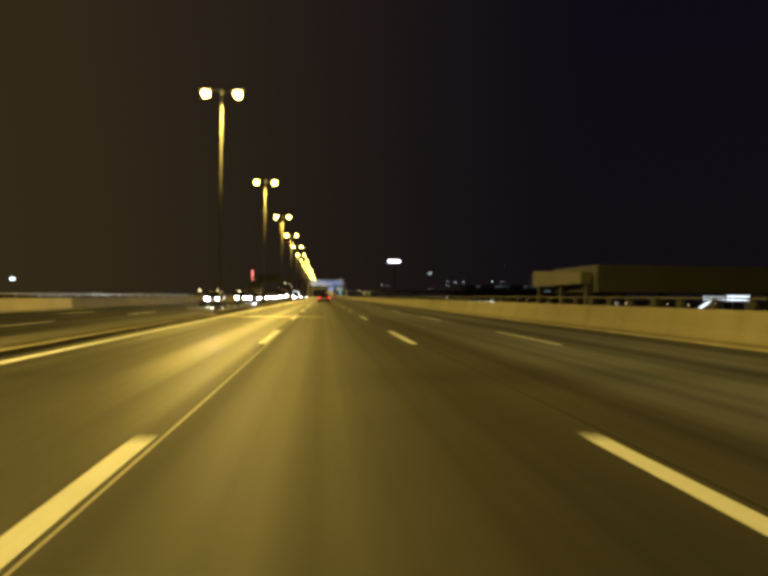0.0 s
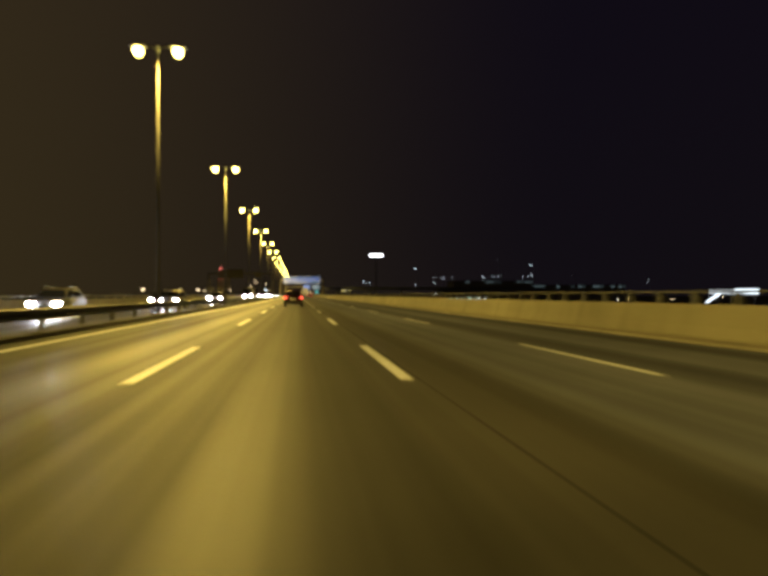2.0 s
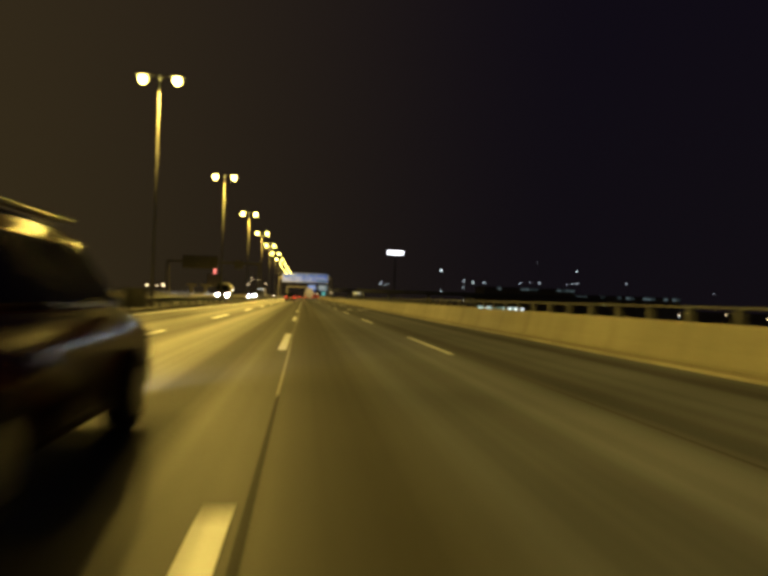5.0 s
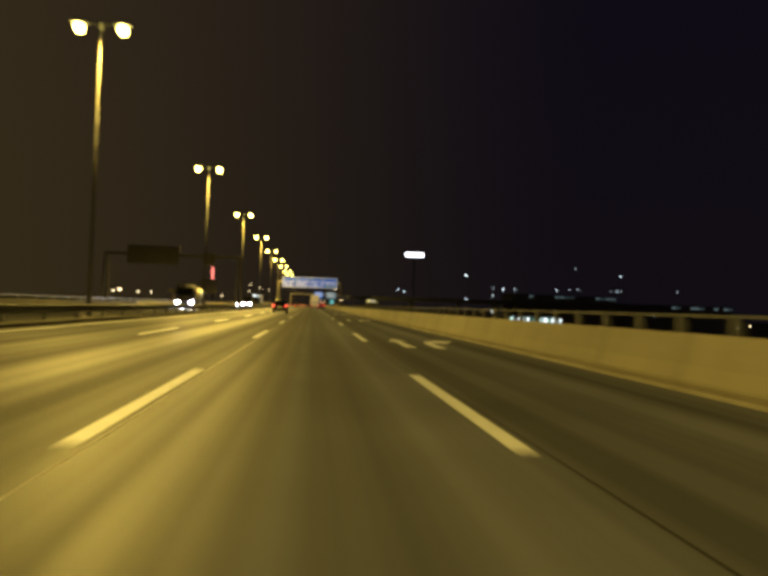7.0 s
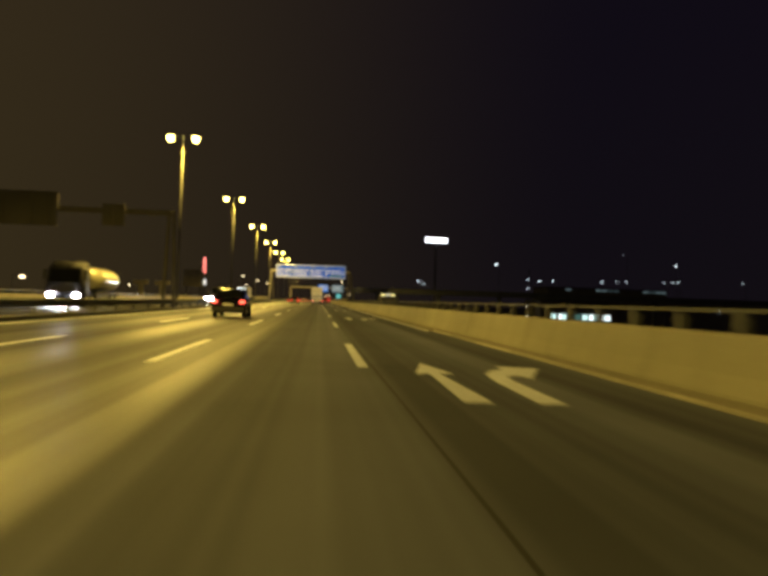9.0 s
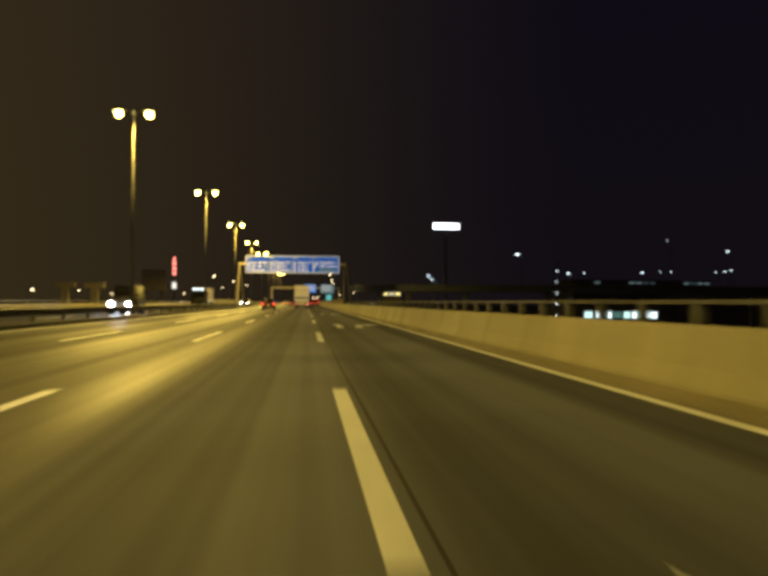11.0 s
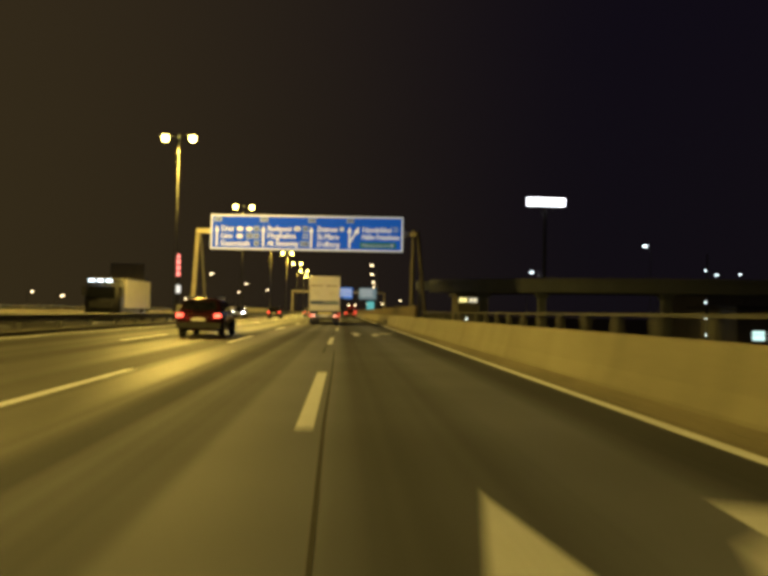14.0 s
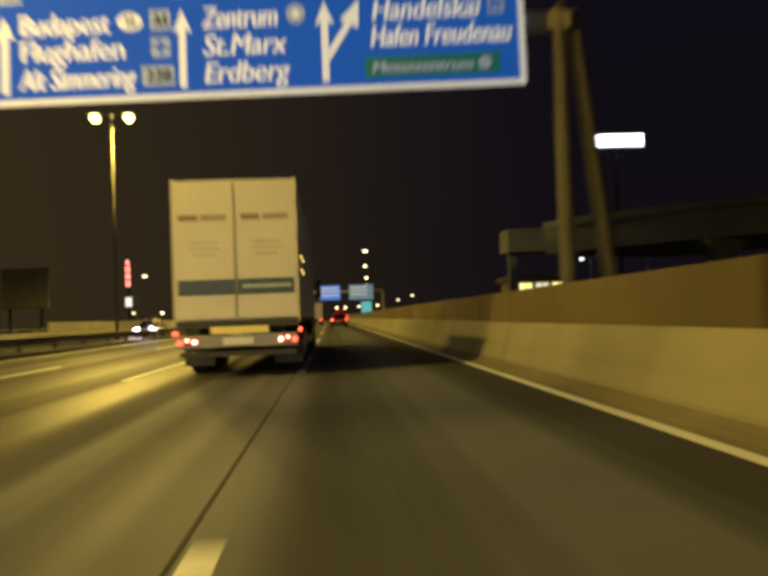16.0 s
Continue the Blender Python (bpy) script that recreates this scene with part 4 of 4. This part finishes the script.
car("oncoming silver car with bright headlamps ahead of a van", P_SILVER, (-14.2, 326, 0), 180, 4.4, 1.48, "head")
car("black oncoming car with bright headlamps on the opposite side", P_BLACK, (-10.9, 427.4, 0), 180, 4.4, 1.46, "head")
night_lorry = box_lorry("pale box lorry with a dark unlit cab on the opposite carriageway", material("lorry_pale", (0.55, 0.52, 0.42), 0.5, 0, 0.1, 1), (-14.3, 384, 0), 180, "", P_MATT)
for x in (-0.75, -0.1, 0.55):
    part("roof_light", soften(box(B(), x, x + 0.42, 9.62, 9.70, 2.98, 3.16), 0.02), M_COOL, night_lorry, "bluish lit roof lamp")


# ---- lit signs and masts beyond the road ----
def billboard():
    t = thing("billboard", "large white illuminated billboard high on a dark mast", "billboard", at=(42.3, 456.5, 0))
    part("lit_panel", soften(box(B(), -3.68, 3.68, -0.12, 0.12, 21.95, 23.46), 0.05), M_SCREEN, t, "glowing white panel")
    part("panel_frame", soften(box(B(), -3.9, 3.9, 0.14, 0.45, 21.65, 23.7), 0.05), M_DARK, t)
    part("mast", tube(B(), (0, 0.6, -6), (0, 0.6, 22.3), 0.4, 0.3, 16), M_DARK, t)
    for x in (-2.6, 2.6):
        part("bracket", tube(B(), (x, 0.4, 22.0), (0, 0.6, 20.2), 0.09, 0.09, 8), M_DARK, t)
    return t


billboard()
neon = thing("neon_sign", "tall dark sign with red neon letter shapes over a white panel", "neon sign", at=(-55.5, 592, 0))
part("sign_panel", soften(box(B(), -0.8, 0.8, -0.15, 0.25, 12.4, 21.4), 0.08), M_DARK, neon, "dark upright panel")
for i in range(4):
    z = 19.3 - 2.2 * i
    bm = B()
    if i == 0:
        upright(bm, [(-0.62, z), (0.62, z), (0.0, z + 1.6)], -0.22, -0.16)
    else:
        box(bm, -0.6, 0.6, -0.22, -0.16, z, z + 0.35)
        box(bm, -0.6, -0.2, -0.22, -0.16, z + 0.36, z + 1.15)
        box(bm, 0.2, 0.6, -0.22, -0.16, z + 0.36, z + 1.15)
        box(bm, -0.6, 0.6, -0.22, -0.16, z + 1.16, z + 1.55)
    part("letter_shape", bm, M_PINK, neon)
part("white_panel", soften(box(B(), -0.9, 0.9, -0.15, 0.25, 6.6, 9.4), 0.06), glow("pale_panel", (1.0, 0.95, 0.84), 1.1), neon, "white lit panel")
part("mast", box(B(), -0.25, 0.25, 0.3, 0.8, -6, 21), M_DARK, neon)

M_HOARD = material("pale_hoarding", (0.46, 0.43, 0.32), 0.7, 0, 0.3, 0.5, 0.05, 10)
board2 = thing("hoarding", "unlit pale hoarding on two posts beyond the far parapet", "hoarding", at=(-43, 483, 0))
part("hoarding_panel", soften(box(B(), -3.6, 3.6, 0, 0.25, 4.6, 10.6), 0.05), M_HOARD, board2)
part("lower_edge", box(B(), -3.7, 3.7, -0.3, 0.0, 4.3, 4.6), M_ROOF, board2)
for x in (-2.4, 2.4):
    part("post", box(B(), x - 0.2, x + 0.2, 0.26, 0.6, -6, 10), M_DARK, board2)

# T-shaped concrete piers beyond the opposite carriageway
for x, y in ((-35.2, 390.4), (-40.0, 389.0)):
    tee = thing("concrete_pier", "bare T-shaped concrete pier beyond the far parapet", "pier", "row of T-shaped piers", at=(x, y, 0))
    part("shaft", soften(box(B(), -0.62, 0.62, -0.5, 0.5, -6, 3.34), 0.06), M_CONCRETE, tee)
    part("cap_beam", soften(box(B(), -1.7, 1.7, -0.7, 0.7, 3.35, 4.35), 0.06), M_CONCRETE, tee)

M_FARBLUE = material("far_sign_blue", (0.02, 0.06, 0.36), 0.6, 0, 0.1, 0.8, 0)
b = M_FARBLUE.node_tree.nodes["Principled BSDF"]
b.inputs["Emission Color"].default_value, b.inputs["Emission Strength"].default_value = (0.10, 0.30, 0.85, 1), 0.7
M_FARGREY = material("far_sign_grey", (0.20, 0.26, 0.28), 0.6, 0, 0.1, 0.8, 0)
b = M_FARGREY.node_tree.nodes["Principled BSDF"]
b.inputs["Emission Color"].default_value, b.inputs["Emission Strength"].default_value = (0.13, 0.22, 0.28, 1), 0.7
gantry2 = thing("sign_gantry", "distant gantry with two lit blue and grey direction signs", "sign gantry")
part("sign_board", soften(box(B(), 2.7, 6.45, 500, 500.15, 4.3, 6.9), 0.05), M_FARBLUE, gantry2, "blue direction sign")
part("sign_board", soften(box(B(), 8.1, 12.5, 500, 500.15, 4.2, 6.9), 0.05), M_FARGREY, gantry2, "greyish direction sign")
for x0, x1 in ((2.9, 6.2), (8.4, 11.4)):
    for z in (5.0, 5.7, 6.3):
        part("text_bar", box(B(), x0, x1, 499.93, 499.99, z, z + 0.28), M_SIGNWHITE, gantry2)
part("cross_beam", box(B(), -8.1, 14.5, 500.3, 500.7, 5.6, 6.0), M_GANTRY, gantry2)
for x in (-8.1, 14.3):
    part("column", box(B(), x - 0.2, x + 0.2, 500.3, 500.7, -6 if x > 0 else 0.16, 6.0), M_GANTRY, gantry2)

pillar = thing("advertising_pillar", "teal and white illuminated panel beside the exit", "lit panel", at=(10.2, 480, 0))
part("teal_panel", soften(box(B(), -0.8, 0.8, 0, 0.3, 1.3, 3.4), 0.04), glow("teal_glow", (0.15, 0.65, 0.62), 0.7), pillar, "teal lit field")
part("white_foot", soften(box(B(), -0.8, 0.8, 0, 0.3, 0.4, 1.28), 0.04), glow("pale_glow", (0.9, 0.8, 0.75), 0.9), pillar)
part("stand", box(B(), -0.5, 0.5, 0.05, 0.25, -6.0, 0.39), M_DARK, pillar)


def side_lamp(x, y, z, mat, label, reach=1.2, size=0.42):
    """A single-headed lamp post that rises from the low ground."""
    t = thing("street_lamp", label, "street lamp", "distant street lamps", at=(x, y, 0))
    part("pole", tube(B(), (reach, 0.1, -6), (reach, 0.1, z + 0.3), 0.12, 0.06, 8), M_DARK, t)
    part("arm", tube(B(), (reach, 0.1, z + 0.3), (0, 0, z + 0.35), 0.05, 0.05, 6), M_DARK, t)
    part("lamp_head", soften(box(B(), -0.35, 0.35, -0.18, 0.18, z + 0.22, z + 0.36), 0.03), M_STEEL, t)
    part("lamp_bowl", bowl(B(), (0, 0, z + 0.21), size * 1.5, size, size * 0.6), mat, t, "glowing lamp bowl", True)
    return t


WARM = "distant street lamp with a warm lit head"
COOL = "distant street lamp with a cold white head"
for x, y, z in ((10.3, 480, 11.2), (11.2, 500, 10.2), (12.4, 520, 9.0), (13.6, 545, 8.6), (25.6, 553, 5.8), (24.0, 575, 5.2), (12.2, 560, 3.6), (17.1, 560, 3.7)):
    side_lamp(x, y, z, M_WARM, WARM)
for x, y, z in ((-25.3, 486, 8.8), (-24.5, 540, 8.6), (-24.0, 600, 8.5), (-36, 610, 7.5), (-30, 520, 3.2), (-46, 560, 4.0), (-52, 470, 3.0), (-60, 430, 3.4), (-70, 500, 4.2), (-34, 300, 2.6), (-48, 350, 2.8), (-40, 240, 2.4)):
    side_lamp(x, y, z, M_WARM, WARM, -1.2)
for x, y, z, size in ((65.8, 466.7, 15.7, 0.62), (39.3, 463, 7.7, 0.36), (33, 430, 7.6, 0.36), (65, 462, 5.7, 0.34), (82.6, 470, 10.3, 0.44), (87.7, 470, 10.5, 0.36), (106.1, 470, 10.8, 0.40),
                      (111.8, 470, 11.2, 0.22), (115.5, 470, 11.2, 0.30), (129.9, 470, 11.2, 0.28), (132.9, 470, 11.5, 0.34), (135.1, 470, 11.8, 0.32), (160.3, 470, 12.3, 0.26), (114.3, 470, 20.8, 0.24),
                      (135.6, 473, 18.0, 0.46), (143, 455, 1.4, 0.36), (184, 462, -2.6, 0.36), (204, 465, 8.6, 0.36)):
    side_lamp(x, y, z, M_COOL, COOL, 1.2, size)
side_lamp(-160, 400, 8.5, M_COOL, "tall floodlight with a large cold white head beyond the far side", -1.2, 1.7)
# added lamp posts stand in for lights of cars on the parallel road
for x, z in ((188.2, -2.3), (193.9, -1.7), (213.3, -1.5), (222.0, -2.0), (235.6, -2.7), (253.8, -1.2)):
    side_lamp(x, 470, z, M_WARM, "low warm lamp post standing in for car lights on the parallel road", 0.8)

# the two cold lamps beside the flyover light its deck
for x, y, z in ((33, 429.9, 7.0), (39.3, 462.9, 7.1)):
    li = new("lamp_light", bpy.data.lights.new("lamp_light", "POINT"))
    li.data.energy, li.data.color, li.data.shadow_soft_size = 160, (0.8, 0.93, 1.0), 0.3
    li.location = (x, y, z)

# light mast with a column of small lamps
mast = thing("lattice_mast", "dark mast with a column of small white lamps", "mast", at=(76.0, 461.5, 0))
part("mast_pole", tube(B(), (0.4, 0.2, -6), (0.4, 0.2, 14), 0.3, 0.15, 8), M_DARK, mast)
for z in (-2.2, 1.0, 4.2, 7.4, 10.6):
    part("mast_lamp", soften(box(B(), -0.11, 0.11, -0.2, 0.05, z, z + 0.25), 0.04), M_COOL, mast, "small white lamp")


# ---- buildings on the outer side ----
def hall(label, x0, x1, y0, y1, top, lit_z, lit_h, count, seed, mats, gap=0.22):
    """A low industrial hall with a row of lit windows towards the road."""
    t = thing("industrial_hall", label, "building", "halls beside the motorway")
    part("wall", box(B(), x0, x1, y0, y1, -6, top), M_DUSK, t)
    part("roof", soften(box(B(), x0 - 0.4, x1 + 0.4, y0 - 0.4, y1 + 0.4, top, top + 0.5), 0.05), M_DARK, t)
    rng = random.Random(seed)
    w = (x1 - x0) / count
    for i in range(count):
        if rng.random() < gap:
            continue
        a = x0 + w * i + 0.12 * w
        win = part("window", box(B(), a, a + w * 0.76, y0 - 0.06, y0 - 0.004, lit_z, lit_z + lit_h), rng.choice(mats), t, "lit window")
        part("mullion", box(B(), a + w * 0.36, a + w * 0.40, y0 - 0.10, y0 - 0.065, lit_z, lit_z + lit_h), M_DARK, win)
    return t


LIT = [M_WINDOW, glow("window_soft", (0.45, 0.85, 0.75), 0.5), glow("window_white", (0.85, 1.0, 1.0), 2.0), glow("window_dim", (0.3, 0.7, 0.6), 0.25)]
FAR = [glow("far_window", (0.55, 0.8, 0.85), 0.22), glow("dim_window", (0.5, 0.75, 0.8), 0.08)]
YELLOW = [glow("yellow_window", (1.0, 0.85, 0.30), 1.5), glow("cream_window", (1.0, 0.9, 0.6), 0.9)]
low = hall("dark low hall with a row of greenish lit windows", 79, 106, 455, 475, 3.2, -2.6, 1.5, 1, 3, LIT, 1.1)
for x0, x1, kind in ((82.0, 84.4, 0), (85.4, 86.4, 2), (86.7, 88.0, 0), (89.0, 90.0, 2), (90.6, 93.0, 3), (93.7, 95.6, 0), (96.2, 97.6, 2), (97.8, 99.0, 1), (99.3, 103.6, 2)):
    win = part("window", box(B(), x0, x1, 454.93, 454.996, -2.8, -1.0), LIT[kind], low, "lit window")
    part("transom", box(B(), x0, x1, 454.88, 454.925, -1.75, -1.65), M_DARK, win)
hall("dark long hall with a few cold lit windows", 150, 215, 520, 545, 6.6, 5.6, 0.8, 26, 5, FAR, 0.5)
hall("wide dark hall in the distance with dim windows", 95, 145, 500, 520, 9.05, 8.4, 0.5, 20, 9, FAR, 0.65)
hall("small dark building with yellow lit windows", 21.6, 26.2, 429.5, 436, 3.8, 2.9, 0.65, 3, 4, YELLOW, 0.0)

station = thing("filling_station", "brightly lit station canopy with a slanting lit stair beyond the fields", "building", at=(252, 479, 0))
CANOPY = glow("canopy_light", (0.8, 0.92, 1.0), 1.3)
part("canopy", soften(box(B(), 0, 14, -1, 3, 1.0, 3.3), 0.1), CANOPY, station, "white lit canopy")
part("canopy", soften(box(B(), 16.5, 30, -1, 3, 0.8, 4.0), 0.1), glow("canopy_bright", (0.8, 0.92, 1.0), 2.4), station, "bright lit canopy")
bm = B()
upright(bm, [(-5.6, -4.4), (-3.4, -4.4), (5.2, 0.95), (2.4, 0.95)], -1.4, -1.1)
part("lit_stair", bm, glow("stair_light", (0.8, 0.92, 1.0), 2.2), station, "slanting lit edge")
for x in (3, 12, 19, 28):
    part("column", box(B(), x - 0.3, x + 0.3, -0.3, 0.3, -6, 0.98 if x < 15 else 0.78), M_DUSK, station)

shed = thing("roadside_shed", "low flat-roofed shed with a pale fascia beside the railing", "building")
bm = prism(B(), [(38.3, 1.88, 0.28), (47.4, 1.80, 0.28), (47.4, 2.84, 0.28), (38.3, 2.50, 0.28)])
bmesh.ops.translate(bm, vec=(12.03, 0, 0), verts=bm.verts)
part("fascia", soften(bm, 0.04), M_FASCIA, shed, "pale yellowish fascia")
part("tall_block", soften(box(B(), 12.35, 40, 37.5, 45.0, 1.45, 2.86), 0.03), material("green_grey_sheet", (0.050, 0.056, 0.058), 0.8, 0, 0.3, 0.5, 0.08, 14), shed, "dull green-grey end wall")
part("roof", box(B(), 12.35, 34, 45.01, 47.3, 1.9, 2.5), M_DUSK, shed)
for x in (16, 22, 28, 34):
    part("column", box(B(), x - 0.15, x + 0.15, 38.0, 38.3, -6, 1.44), M_RAIL, shed)
for y in (38.4, 42.6, 46.9):
    part("column", box(B(), 12.0, 12.3, y - 0.15, y + 0.15, -6, 1.86), M_RAIL, shed)



# ---- flyover beyond the gantry ----
def ribbon(line, near, far, z0, z1):
    """A deck that follows a curved line of plan points, from near to far metres behind that line."""
    bm = B()
    rows = []
    for i, p in enumerate(line):
        p = Vector((p[0], p[1], 0))
        a = Vector((*line[max(i - 1, 0)], 0))
        c = Vector((*line[min(i + 1, len(line) - 1)], 0))
        d = (c - a).normalized()
        n = Vector((-d.y, d.x, 0))
        rows.append([bm.verts.new(p + n * k + Vector((0, 0, z))) for k, z in ((near, z0), (far, z0), (far, z1), (near, z1))])
    for p, q in zip(rows, rows[1:]):
        for i in range(4):
            bm.faces.new((p[i], p[(i + 1) % 4], q[(i + 1) % 4], q[i]))
    bm.faces.new(rows[0][::-1])
    bm.faces.new(rows[-1])
    bmesh.ops.recalc_face_normals(bm, faces=bm.faces)
    return bm


def curve(knots, n=8):
    """Points on a smooth line through the knots."""
    out = []
    for i in range(len(knots) - 1):
        p = [Vector(knots[min(max(i + k, 0), len(knots) - 1)]) for k in (-1, 0, 1, 2)]
        for j in range(n):
            u = j / n
            out.append(0.5 * (2 * p[1] + (p[2] - p[0]) * u + (2 * p[0] - 5 * p[1] + 4 * p[2] - p[3]) * u * u + (3 * p[1] - p[0] - 3 * p[2] + p[3]) * u ** 3))
    out.append(Vector(knots[-1]))
    return [(v.x, v.y) for v in out]


flyover = tagged(thing("flyover", "grey concrete flyover ramp on stout piers beside the motorway", "bridge"))
RAMP = curve([(12.6, 389.6), (14.2, 387.0), (16.7, 384.5), (21.3, 381.0), (28.0, 377.6), (40.0, 375.0), (62.0, 373.5), (110.0, 373.0)])
part("deck", ribbon(RAMP, 0.0, 7.5, 3.15, 4.08), M_OVERPASS, flyover)
part("parapet", ribbon(RAMP, -0.12, 0.16, 4.085, 4.36), M_OVERPASS, flyover, "pale edge beam")
part("parapet", ribbon(RAMP, 7.3, 7.6, 4.085, 4.36), M_OVERPASS, flyover, "pale edge beam")
part("cross_head", soften(box(B(), 11.45, 16.6, 390.8, 392.2, 3.40, 4.30), 0.04), M_OVERPASS, flyover, "pale pier cross-head beam")
for x, y, w in ((11.75, 391.5, 0.15), (17.0, 385.1, 0.36), (21.6, 381.6, 0.34), (31.0, 377.4, 0.36), (45.0, 375.4, 0.36), (62.0, 374.3, 0.36), (82.0, 374.0, 0.36)):
    pier = part("pier", soften(box(B(), x - w, x + w, y - w, y + w, -6, 3.14 if w > 0.3 else 3.39), 0.05), M_OVERPASS, flyover)
    if w > 0.3:
        part("pier_head", soften(prism(B(), [(-w - 0.02, 2.60, w + 0.02), (w + 0.02, 2.60, w + 0.02), (w + 0.2, 3.13, w + 0.4), (-w - 0.2, 3.13, w + 0.4)]), 0.03), M_OVERPASS, pier).location = (x, y, 0)

flood = thing("floodlight", "small cold white floodlight on a short post by the railing", "floodlight", at=(14.55, 378.4, 0))
part("post", tube(B(), (0, 0.1, -6), (0, 0.1, 0.60), 0.06, 0.05, 8), M_DARK, flood)
part("housing", soften(box(B(), -0.20, 0.20, -0.02, 0.16, 0.55, 0.85), 0.03), M_DARK, flood)
part("lit_glass", soften(box(B(), -0.16, 0.16, -0.05, -0.024, 0.60, 0.80), 0.01), M_COOL, flood, "glowing cold glass")
